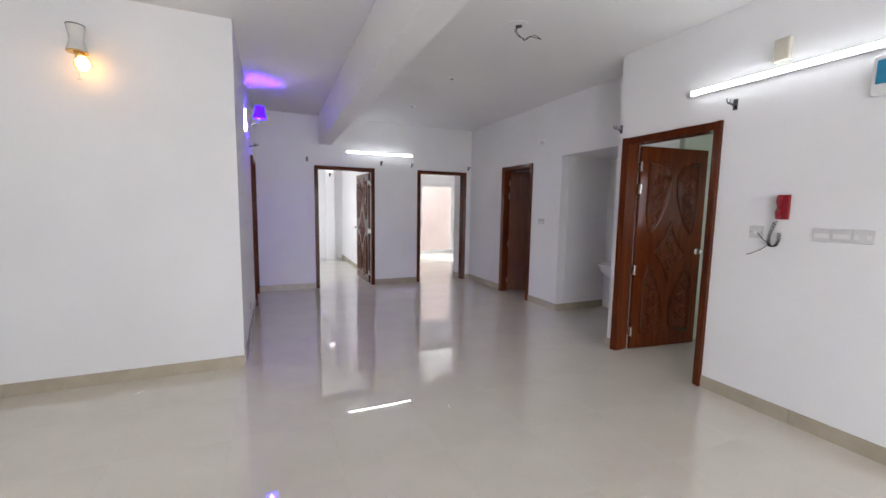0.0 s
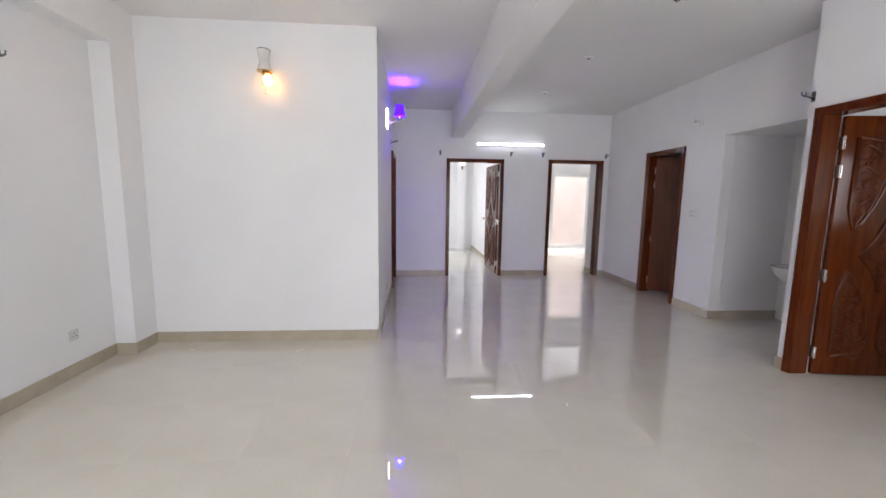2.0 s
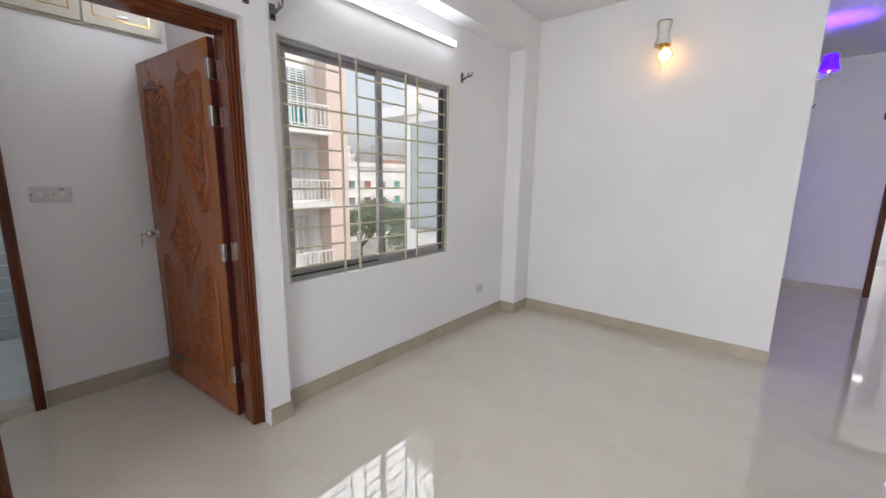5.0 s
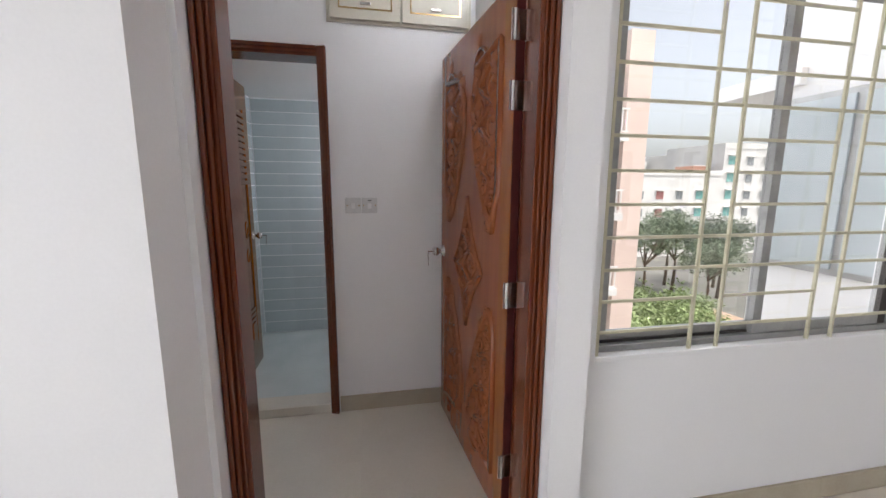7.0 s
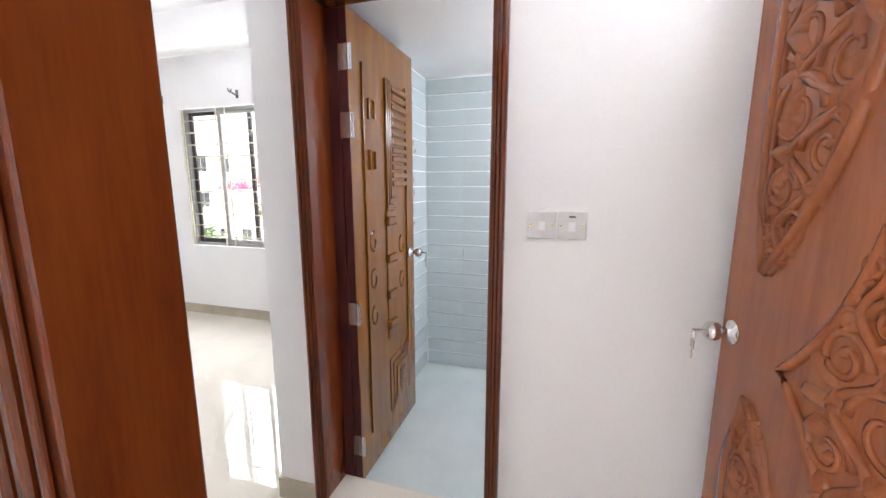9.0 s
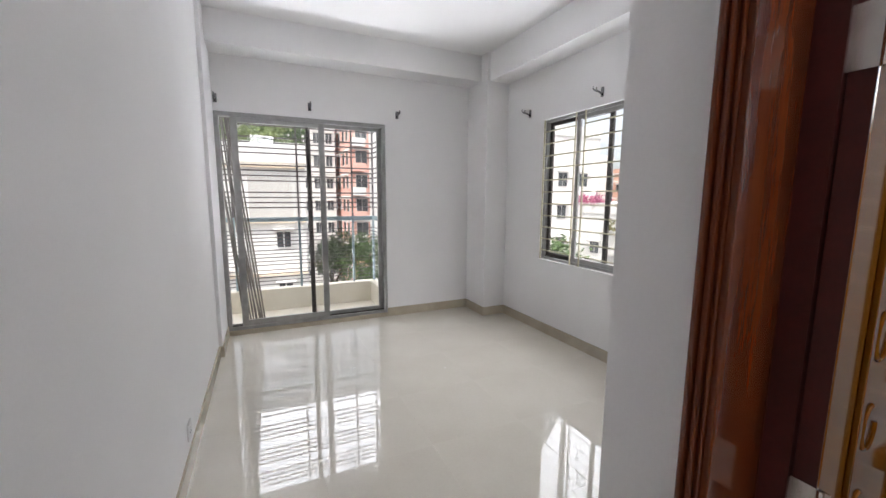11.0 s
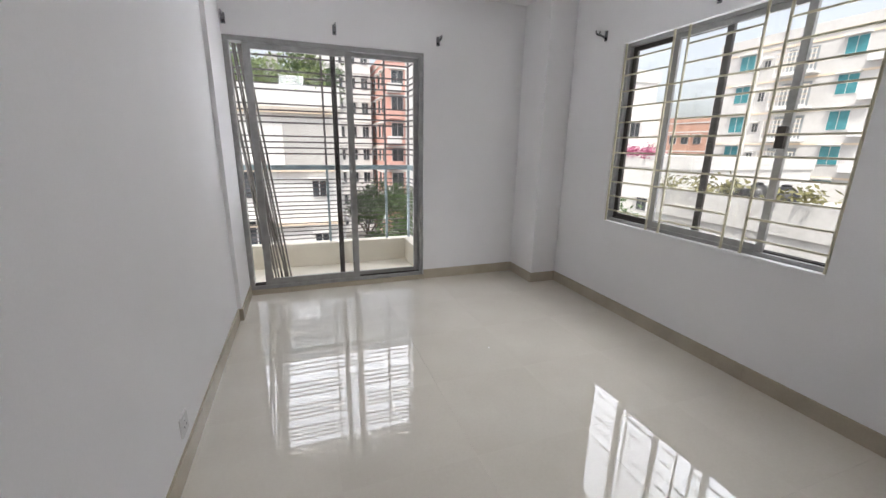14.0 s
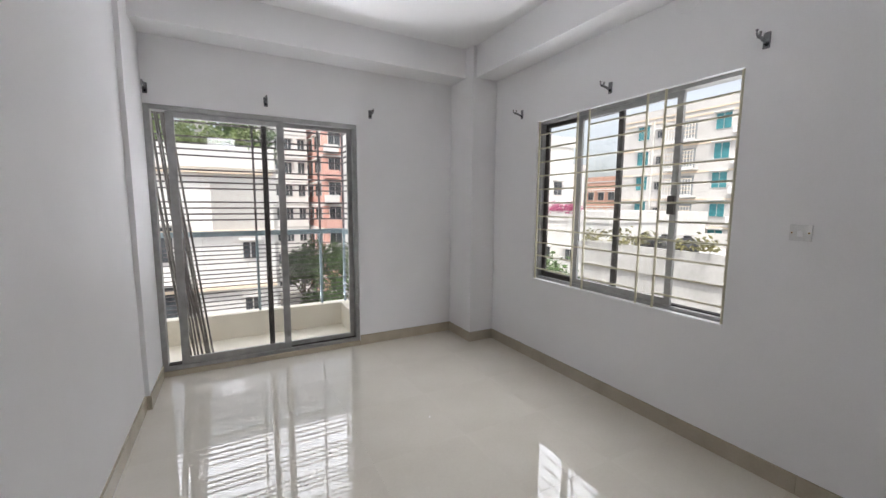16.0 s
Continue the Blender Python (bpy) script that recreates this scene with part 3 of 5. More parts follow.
part("edge", B(-0.0015, 0.0, -0.017, 0.017, 0.035, 2.10), PRIMER, lf, "dark red primed edge", local=True)
part("rebate", B(-3.90, -3.8315, -0.60, -0.536, 0.03, 2.115), PRIMER, bpy.data.objects["door_2"], "dark red primed rebate")

# kitchen door
door(3, "x", 2.095, 3.04, 3.24, 3.395, 2.175, 3.0, MAHOG, "dark red wooden frame of the kitchen door")
d = thing("door_leaf", (3.405, 2.96, 0), -7, "dark red carved wooden kitchen door leaf standing open", "door")
lf = leaf_carved(d, 0.86, 0.036, 2.105, MAHOG, -1, 21)
knob(lf, 0.86, 0.036, 1.03, -1)
hinges(lf, 0.036, (0.2, 0.85, 1.68, 1.9), -1)

# toilet door
door(4, "x", 5.145, 6.0, 3.685, 3.84, 2.17, 3.5, MAHOG, "dark red wooden frame of the toilet door")
d = thing("door_leaf", (3.80, 5.925, 0), -38, "dark red moulded toilet door leaf standing ajar", "door")
lf = leaf_moulded(d, 0.72, 0.036, 2.1, MAHOG)
knob(lf, 0.72, 0.036, 1.03, -1)
hinges(lf, 0.036, (0.2, 0.85, 1.68, 1.9), -1)

# two doorways in the far wall, one door in the hall wall
door(5, "y", 0.66, 1.715, 7.205, 7.36, 2.155, 7.0, MAHOG, "dark red wooden frame of a bedroom doorway")
d = thing("door_leaf", (1.65, 7.375, 0), 93, "dark red carved wooden door leaf standing open", "door")
lf = leaf_carved(d, 0.90, 0.036, 2.085, MAHOG, 1, 40)
knob(lf, 0.90, 0.036, 1.03, 1)
hinges(lf, 0.036, (0.2, 1.0, 1.9), 1)
door(6, "y", 2.545, 3.59, 7.205, 7.36, 2.168, 7.0, MAHOG, "dark red wooden frame of a room doorway")
door(7, "x", 6.2, 7.12, -0.42, -0.26, 2.15, 0.0, MAHOG, "dark red wooden frame of the hall door")
d = thing("door_leaf", (-0.36, 6.265, 0), 90, "dark red wooden hall door leaf, closed", "door")
leaf_moulded(d, 0.79, 0.036, 2.085, MAHOG)


# ---- windows ----
def fr(bm, axis, p0, p1, a0, a1, z0, z1, w, bev=0.002):
    """A rectangular ring of bars."""
    for u0, u1, c, d in ((a0, a1, z0, z0 + w), (a0, a1, z1 - w, z1), (a0, a0 + w, z0 + w, z1 - w), (a1 - w, a1, z0 + w, z1 - w)):
        if axis == "x":
            box(bm, p0, p1, u0, u1, c, d, bev)
        else:
            box(bm, u0, u1, p0, p1, c, d, bev)
    return bm


def sash(th, axis, p, a0, a1, z0, z1, w, mats, pane=True, t=0.024):
    """A sliding leaf: four bars round a pane. mats: near stile, far stile."""
    def bar(u0, u1, c, d, m, name):
        bm = B(p - t / 2, p + t / 2, u0, u1, c, d, bev=0.002) if axis == "x" else B(u0, u1, p - t / 2, p + t / 2, c, d, bev=0.002)
        return part(name, bm, m, th)
    bar(a0, a0 + w, z0, z1, mats[0], "stile"), bar(a1 - w, a1, z0, z1, mats[1], "stile")
    bar(a0 + w, a1 - w, z0, z0 + w, mats[0], "bottom_rail"), bar(a0 + w, a1 - w, z1 - w * 0.8, z1, mats[0], "top_rail")
    if pane:
        bm = B(p - 0.0025, p + 0.0025, a0 + w, a1 - w, z0 + w, z1 - w * 0.8) if axis == "x" else B(a0 + w, a1 - w, p - 0.0025, p + 0.0025, z0 + w, z1 - w * 0.8)
        g = part("pane", bm, GLASS, th)
        g.visible_shadow = False


def grille(th, axis, p, a0, a1, z0, z1, rows, pairs, over=0.02):
    """A cream iron grille: paired uprights, staggered flat bars between them."""
    def vbar(a):
        bm = B(p - 0.006, p + 0.006, a - 0.006, a + 0.006, z0 - over, z1 + 0.0, bev=0.0015)
        part("upright", bm, GRILL, th)

    def hbar(u, v, z):
        part("crossbar", B(p - 0.004, p + 0.004, u, v, z - 0.006, z + 0.006, bev=0.0015), GRILL, th)
    ups = [q for pr in pairs for q in pr]
    for a in (a0 + 0.008, *ups, a1 - 0.008):
        vbar(a)
    for k in range(rows):
        z = 0.867 + 0.1195 * k
        if k in (2, 3, 7, 8):
            hbar(a0 + 0.014, a1 - 0.014, z)
            continue
        hbar(a0 + 0.014, ups[0] - 0.006, z)
        for i in range(1, len(ups) - 1, 2):
            hbar(ups[i] + 0.006, ups[i + 1] - 0.006, z)
        hbar(ups[-1] + 0.006, a1 - 0.014, z)


def slide_window(n, p_in, p_out, y0, y1, z0, z1, split, pairs, rows, label, slid):
    """A sliding aluminium window in a wall that faces along x; p_in is the room face."""
    s = 1 if p_in > p_out else -1
    th = thing("window_%d" % n, (p_out, y0, z0), 0, label, "window", kind="structure")
    q0, q1 = sorted((p_in - s * 0.035, p_in - s * 0.115))
    part("window_frame", fr(bmesh.new(), "x", q0, q1, y0, y1, z0 + 0.02, z1, 0.026), ALU, th, "grey aluminium window frame")
    part("track", box(B(q0 + 0.012, q0 + 0.02, y0 + 0.035, y1 - 0.035, z0 + 0.046, z0 + 0.056), q0 + 0.045, q0 + 0.053, y0 + 0.035, y1 - 0.035, z0 + 0.046, z0 + 0.056), ALUDK, th)
    sill0, sill1 = sorted((p_in + s * 0.006, p_out))
    part("sill", B(sill0, sill1, y0 - 0.0, y1, z0, z0 + 0.02, bev=0.003), PAINT, th, "white painted sill")
    for a0, a1, k, mats in slid:
        sash(th, "x", p_in - s * (0.055 + 0.03 * k), a0, a1, z0 + 0.047, z1 - 0.028, 0.042, mats)
    grille(th, "x", p_in - s * 0.012, y0 + 0.004, y1 - 0.004, z0 + 0.02, z1 - 0.004, rows, pairs)
    return th


slide_window(1, -2.585, -2.72, 1.185, 2.69, 0.757, 2.182, None, ((1.60, 1.726), (2.178, 2.304)), 11,
             "grey aluminium sliding window with cream iron grille", ((1.23, 1.99, 1, (ALU, ALU)), (1.93, 2.655, 0, (ALU, ALUDK))))
slide_window(2, -5.61, -5.76, -3.478, -1.88, 0.75, 2.182, None, ((-3.032, -2.917), (-2.44, -2.317)), 11,
             "grey aluminium sliding window with cream iron grille", ((-3.45, -2.66, 1, (ALUDK, ALUDK)), (-3.05, -2.22, 0, (ALU, ALU))))

part("latch", B(-5.66, -5.63, -2.27, -2.225, 1.39, 1.51, bev=0.004), ALUDK, bpy.data.objects["window_2"], "dark grey sash latch")
# balcony sliding door
th = thing("door_8", (-3.44, -4.6, 0), 0, "grey aluminium sliding glass balcony door, closed", "balcony door", kind="structure")
part("door_frame", fr(bmesh.new(), "y", -4.66, -4.565, -4.275, -2.605, 0.035, 2.205, 0.04), ALU, th, "grey aluminium frame")
part("track", box(B(-4.235, -2.645, -4.60, -4.59, 0.075, 0.09), -4.235, -2.645, -4.64, -4.63, 0.075, 0.09), ALUDK, th)
sash(th, "y", -4.59, -3.615, -2.74, 0.076, 2.164, 0.06, (ALU, ALU))
sash(th, "y", -4.63, -4.235, -3.43, 0.076, 2.164, 0.045, (ALU, ALUDK))
part("threshold", B(-4.275, -2.605, -4.56, -4.535, 0.0, 0.045, bev=0.003), SKIRT, th, "beige tile threshold")
part("latch", B(-3.60, -3.57, -4.577, -4.56, 1.12, 1.26, bev=0.003), ALU, th, "grey latch")

# balcony
BALC = surface("cream painted cement", (0.66, 0.61, 0.50), (0.76, 0.71, 0.60), 0.6, 3, fine=30, bump=0.05)
structure("balcony_floor", B(-4.42, -2.2, -5.55, -4.68, -0.2, -0.02), BALC, "cream tiled balcony floor", "floor")
structure("balcony_parapet", box(B(-4.42, -2.2, -5.55, -5.42, -0.02, 0.25, bev=0.006), -4.42, -4.29, -5.42, -4.68, -0.02, 0.25, 0.006), BALC, "low cream balcony parapet", "parapet")
structure("balcony_slab_above", B(-4.45, -2.2, -5.6, -4.68, 2.62, 2.8), PAINT, "white balcony slab overhead", "slab")
rail = thing("balcony_railing", (-3.3, -5.48, 0.25), 0, "blue grey steel balcony grille with thin horizontal bars", "railing")
part("mid_rail", box(B(-4.38, -2.25, -5.50, -5.46, 1.09, 1.145, bev=0.003), -4.38, -4.34, -5.46, -4.69, 1.09, 1.145, 0.003), RAILP, rail, "flat blue grey rail")
for x in (-4.36, -4.08, -3.40, -2.66):
    part("post", B(x - 0.014, x + 0.014, -5.494, -5.466, 0.25, 1.09, bev=0.003), RAILP, rail)
    part("upper_post", B(x - 0.011, x + 0.011, -5.491, -5.469, 1.145, 2.6, bev=0.003), BARDK, rail)
low = [g + 0.046 * k for g in (0.30, 0.55, 0.80) for k in range(5)]
high = [g + 0.062 * k for g in (1.265, 1.59, 1.92, 2.245) for k in range(4)]
for name, zs, r in (("bar", low, 0.0065), ("upper_bar", high, 0.0095)):
    for z in zs:
        bm = tube(bmesh.new(), [(-2.25, -5.48, z), (-4.36, -5.48, z)], r, 6)
        tube(bm, [(-4.36, -5.48, z), (-4.36, -4.69, z)], r, 6)
        part(name, bm, BARDK, rail)
rnd = random.Random(4)
PIPE = surface("pipe grey brown", (0.10, 0.09, 0.08), (0.24, 0.22, 0.20), 0.4, 9, metal=0.35)
for k in range(12):
    top = 2.42 - 0.03 * k if k < 7 else 1.9 - 0.14 * (k - 7)
    x0, x1 = -2.95 + 0.0185 * (k * 5 % 12), -2.715 + 0.011 * (k * 5 % 12)
    y0, y1 = -4.94 + rnd.uniform(-0.1, 0.1), -4.82 + rnd.uniform(-0.08, 0.08)
    pipe = part("pipe", tube(bmesh.new(), [(x0, y0, -0.02), (x1, y1, top)], rnd.uniform(0.0075, 0.0105), 10), PIPE, smooth=True)
    tagged(pipe, "grey steel pipe leaning in the balcony corner", "pipe", "pipes on the balcony")


# ---- lamps and fittings ----
def tube_light(axis, p, out, a0, a1, z, group="tube lights"):
    ctr = (p, (a0 + a1) / 2, z) if axis == "x" else ((a0 + a1) / 2, p, z)
    th = thing("tube_light", ctr, 0, "white batten tube light on the wall, lit", "tube light", group)
    def bar(d0, d1, h0, h1, u0, u1):
        lo, hi = sorted((p + out * d0, p + out * d1))
        return B(lo, hi, u0, u1, h0, h1, bev=0.002) if axis == "x" else B(u0, u1, lo, hi, h0, h1, bev=0.002)
    part("batten", bar(0.0, 0.036, z - 0.022, z + 0.022, a0, a1), WHITEP, th)
    part("diffuser", bar(0.0365, 0.05, z - 0.017, z + 0.017, a0 + 0.012, a1 - 0.012), TUBE, th, "glowing white diffuser")
    part("end_cap", bar(0.0, 0.051, z - 0.023, z + 0.023, a0 - 0.006, a0), WHITEP, th)
    part("end_cap", bar(0.0, 0.051, z - 0.023, z + 0.023, a1, a1 + 0.006), WHITEP, th)


tube_light("y", 7.22, -1, 1.205, 2.43, 2.415)
tube_light("x", 3.255, -1, 1.13, 2.35, 2.43)
tube_light("x", -2.585, 1, 1.48, 2.70, 2.50)


def hook(loc, rz):
    """A curtain rod bracket on a wall; its arm reaches along local -y."""
    th = thing("curtain_bracket", loc, rz, "dark chrome curtain rod bracket on the wall", "bracket", "curtain brackets")
    part("plate", B(-0.016, 0.016, -0.005, 0, -0.04, 0.04, bev=0.004), DARKMET, th, local=True)
    part("arm", tube(bmesh.new(), [(0, -0.004, -0.022), (0, -0.03, -0.008), (0, -0.06, 0.0), (0, -0.09, 0.002)], 0.008, 8), DARKMET, th, local=True, smooth=True)
    part("cradle", tube(bmesh.new(), [(0, -0.09 + 0.019 * math.cos(a), 0.022 + 0.019 * math.sin(a)) for a in [math.pi * (0.85 + 1.3 * i / 10) for i in range(11)]], 0.006, 8), DARKMET, th, local=True, smooth=True)


for x in (0.546, 1.838, 2.43, 3.63):
    hook((x, 7.22, 2.25), 0)
for y in (2.02, 3.085):
    hook((3.255, y, 2.275), -90)
for y in (1.17, 2.845):
    hook((-2.585, y, 2.275), 90)
hook((-2.478, 0.98, 2.27), 90)
for y in (-3.70, -2.73, -1.795):
    hook((-5.61, y, 2.285), 90)
for x in (-2.63, -3.475, -4.41):
    hook((x, -4.55, 2.315), 180)
hook((-0.275, 6.0, 2.25), 90)


def wall_plate(loc, rz, w, h, kind, label, cat="switch"):
    """A switch or socket plate on a wall; its face looks along local -y."""
    th = thing("switch_plate" if cat == "switch" else "wall_socket", loc, rz, label, cat)
    part("plate", B(-w / 2, w / 2, -0.009, 0, -h / 2, h / 2, bev=0.003), PLAST, th, local=True)
    if kind == "blank":
        return th
    if kind == "socket":
        # black discs on the plate carry the shade inside the pin holes
        for dx, dz in ((0, 0.018), (-0.013, -0.008), (0.013, -0.008)):
            part("pin_hole", lathe(bmesh.new(), [(0.0045, -0.0102), (0.0045, -0.008)], (dx, 0, dz), "y", 10), BLACKP, th, local=True)
        part("rocker", B(-0.012, -0.003, -0.013, -0.009, 0.024, 0.036, bev=0.001), WHITEP, th, local=True)
        return th
    n = kind
    for k in range(n):
        x = (k - (n - 1) / 2) * (w * 0.6 / max(1, n - 1) if n > 1 else 0)
        part("rocker", B(x - 0.011, x + 0.011, -0.015, -0.009, -0.018, 0.012, bev=0.002), WHITEP, th, local=True)
    for sx in (-1, 1):
        part("screw", lathe(bmesh.new(), [(0.004, -0.0108), (0.004, -0.009)], (sx * (w / 2 - 0.011), 0, 0), "y", 10), BRASS, th, local=True)
    return th


wall_plate((-3.69, 0.28, 1.293), 90, 0.09, 0.09, 1, "ivory single switch plate with brass screws beside the bathroom door")
hs = wall_plate((-3.69, 0.374, 1.293), 90, 0.09, 0.09, 1, "ivory water heater switch plate with brass screws")
part("indicator", B(-0.01, 0.01, -0.0105, -0.009, 0.026, 0.031), BLACKP, hs, "small black indicator slot", local=True)
wall_plate((3.255, 1.794, 1.32), -90, 0.09, 0.09, 1, "ivory telephone socket plate on the wall", "socket")
for k, n in enumerate((4, 4, 2)):
    wall_plate((3.255, 1.42 - 0.097 * k, 1.322), -90, 0.095, 0.085, n, "ivory switch plate in a row on the wall")
wall_plate((3.70, 4.89, 1.28), -90, 0.14, 0.085, 3, "ivory switch plate beside the toilet door")
wall_plate((-2.585, 3.22, 0.325), 90, 0.085, 0.085, "socket", "ivory wall socket above the skirting", "socket")
wall_plate((-2.575, -2.47, 0.2), -90, 0.09, 0.09, "socket", "ivory wall socket above the skirting", "socket")
wall_plate((-5.61, -1.575, 1.318), 90, 0.088, 0.08, 1, "ivory air conditioner switch plate on the wall")
wall_plate((-0.275, 5.0, 0.3), 90, 0.085, 0.085, "socket", "ivory wall socket above the skirting", "socket")

# intercom telephone
ph = thing("wall_telephone", (3.255, 1.64, 1.5), -90, "red wall telephone with a dangling coiled cord", "telephone")
part("base", B(-0.036, 0.036, -0.026, 0, -0.085, 0.085, bev=0.006), REDP, ph, local=True)
part("handset", tube(bmesh.new(), [(-0.013, -0.042, -0.075), (-0.013, -0.052, -0.03), (-0.013, -0.052, 0.03), (-0.013, -0.042, 0.075)], 0.015, 10), REDP, ph, local=True, smooth=True)
for k in range(4):
    part("button", B(0.014, 0.024, -0.029, -0.026, -0.048 + 0.022 * k, -0.04 + 0.022 * k, bev=0.001), BLACKP, ph, local=True)
pts = []
for i in range(150):
    f = i / 149
    a = f * 2 * math.pi * 24
    pts.append((-0.035 - 0.03 * math.sin(f * 5) + 0.011 * math.cos(a), -0.02 + 0.011 * math.sin(a), -0.10 - 0.19 * math.sin(f * 2.6) + 0.02 * f))
part("coiled_cord", tube(bmesh.new(), pts, 0.0028, 5), BLACKP, ph, "black coiled cord", local=True)
part("line_cord", tube(bmesh.new(), [(-0.14, -0.012, -0.19), (-0.10, -0.02, -0.23), (-0.06, -0.02, -0.26), (-0.10, -0.02, -0.30), (-0.17, -0.015, -0.34), (-0.20, -0.012, -0.35)], 0.003, 5), BLACKP, ph, local=True)

bell = thing("door_chime", (3.255, 1.735, 2.57), -90, "beige door chime box on the wall", "door chime")
part("body", B(-0.048, 0.048, -0.04, 0, -0.078, 0.078, bev=0.008), CREAMC, bell, local=True)
part("lid", B(-0.04, 0.04, -0.046, -0.04, -0.068, 0.068, bev=0.003), CREAMC, bell, local=True)
mb = thing("breaker_box", (3.255, 1.13, 2.25), -90, "white breaker box with a blue window on the wall", "breaker box")
part("body", B(-0.13, 0.13, -0.06, 0, -0.11, 0.11, bev=0.008), WHITEP, mb, local=True)
part("cover", B(-0.11, 0.11, -0.068, -0.06, -0.05, 0.085, bev=0.004), BLUEP, mb, local=True)
hold = thing("lamp_holder", (3.70, 4.91, 2.44), -90, "white empty lamp holder on the wall", "lamp holder")
part("rose", lathe(bmesh.new(), [(0.05, 0.0), (0.05, -0.012), (0.03, -0.02)], (0, 0, 0), "y"), WHITEP, hold, local=True)
part("socket", lathe(bmesh.new(), [(0.02, -0.02), (0.022, -0.06), (0.018, -0.075)], (0, 0, 0), "y"), CHROME, hold, local=True)

# warm wall lamp: a waisted shade above a clear globe
lp = thing("wall_lamp", (-1.26, 3.93, 2.52), 0, "waisted white glass wall lamp above a lit amber globe", "wall lamp")
part("shade", lathe(bmesh.new(), [(0.052, 0.19), (0.054, 0.186), (0.051, 0.16), (0.043, 0.115), (0.041, 0.095), (0.048, 0.06), (0.06, 0.02), (0.061, 0.012), (0.02, 0.012)], (0, -0.10, 0.0), sides=28), SHADE, lp, "white glass shade", local=True, smooth=True)
part("rim", lathe(bmesh.new(), [(0.05, 0.189), (0.055, 0.189), (0.055, 0.194), (0.05, 0.194)], (0, -0.10, 0.0), sides=28), DARKMET, lp, local=True)
part("trim_ring", lathe(bmesh.new(), [(0.060, 0.0), (0.064, 0.006), (0.060, 0.012)], (0, -0.10, 0.004), sides=28), BRASS, lp, local=True)
part("arm", tube(bmesh.new(), [(0, 0, -0.03), (0, -0.05, -0.02), (0, -0.09, 0.0), (0, -0.10, 0.012)], 0.008), BRASS, lp, local=True, smooth=True)
part("back_plate", lathe(bmesh.new(), [(0.032, 0.0), (0.032, -0.01), (0.015, -0.015)], (0, 0, -0.03), "y"), BRASS, lp, local=True)
part("cup", lathe(bmesh.new(), [(0.012, 0.012), (0.03, 0.004), (0.032, -0.008), (0.022, -0.02)], (0.012, -0.10, -0.0)), BRASS, lp, "brass cap", local=True, smooth=True)
gl = part("globe", lathe(bmesh.new(), [(0.02, 0.0), (0.042, -0.02), (0.056, -0.05), (0.056, -0.068), (0.044, -0.095), (0.022, -0.11), (0.003, -0.114)], (0.026, -0.10, -0.012), sides=24), GLASS, lp, "clear glass globe", local=True, smooth=True)
gl.visible_shadow = False
part("bulb", lathe(bmesh.new(), [(0.006, 0.0), (0.014, -0.015), (0.027, -0.04), (0.029, -0.06), (0.02, -0.08), (0.004, -0.088)], (0.026, -0.10, -0.018)), BULB, lp, "glowing amber bulb", local=True, smooth=True)
part("pull_bead", tube(bmesh.new(), [(0.0, -0.10, -0.13), (0.004, -0.10, -0.165), (-0.012, -0.10, -0.178), (0.016, -0.10, -0.176)], 0.0016, 5), BRASS, lp, local=True)

# purple hall lamp
pl = thing("wall_lamp", (-0.275, 5.6, 2.5), 90, "chrome wall lamp with a glowing purple shade", "wall lamp")
part("shade", lathe(bmesh.new(), [(0.056, 0.12), (0.062, 0.05), (0.078, -0.02), (0.08, -0.03), (0.076, -0.03), (0.058, 0.05), (0.052, 0.12)], (0, -0.15, 0.06), cap=False), PURPLE, pl, "glowing purple fabric shade", local=True, smooth=True)
part("arm", tube(bmesh.new(), [(0, 0, -0.06), (0, -0.06, -0.05), (0, -0.12, -0.03), (0, -0.15, 0.02)], 0.009), CHROME, pl, local=True, smooth=True)
part("bulb", lathe(bmesh.new(), [(0.01, -0.03), (0.022, 0.0), (0.022, 0.03), (0.008, 0.055)], (0, -0.15, 0.08)), PURPLEB, pl, local=True)
part("cup", lathe(bmesh.new(), [(0.012, -0.03), (0.035, 0.0), (0.03, 0.012)], (0, -0.15, 0.01)), CHROME, pl, local=True, smooth=True)
part("back_plate", lathe(bmesh.new(), [(0.045, 0.0), (0.045, -0.01), (0.02, -0.018)], (0, 0, -0.06), "y"), CHROME, pl, local=True)
st = thing("led_strip", (-0.275, 5.2, 2.42), 90, "warm white vertical light strip on the wall", "strip light")
part("strip", B(-0.02, 0.02, -0.02, 0, -0.12, 0.12, bev=0.004), LEDW, st, local=True)

# ceiling openings left for lamps
def ceiling_hole(x, y, r, wires):
    th = thing("ceiling_rose", (x, y, H), 0, "open round ceiling fan point with loose wires" if wires else "small round open ceiling point", "ceiling rose")
    part("ring", lathe(bmesh.new(), [(r, 0.0), (r, -0.006), (r * 0.9, -0.01)], (0, 0, 0), "z", 28), CEIL, th, local=True)
    # no hole is cut; a black disc carries the dark inside it
    part("opening", lathe(bmesh.new(), [(r * 0.35, -0.0105), (r * 0.35, -0.013)], (r * 0.1, 0, 0), "z", 16), BLACKP, th, "black disc for the shade inside the hole", local=True)
    for s in ((-1, 1) if wires else ()):
        part("wire", tube(bmesh.new(), [(0.0, 0, -0.01), (-0.03 + 0.008 * s, -0.01, -0.06), (-0.01 + 0.01 * s, -0.04, -0.11), (0.04, -0.05 + 0.01 * s, -0.135), (0.085 - 0.01 * s, -0.06, -0.10), (0.13 + 0.01 * s, -0.08, -0.10 - 0.01 * s), (0.165, -0.10, -0.125)], 0.0028, 5), BLACKP, th, local=True)


ceiling_hole(1.92, 3.0, 0.085, True)
ceiling_hole(1.985, 4.47, 0.05, False)
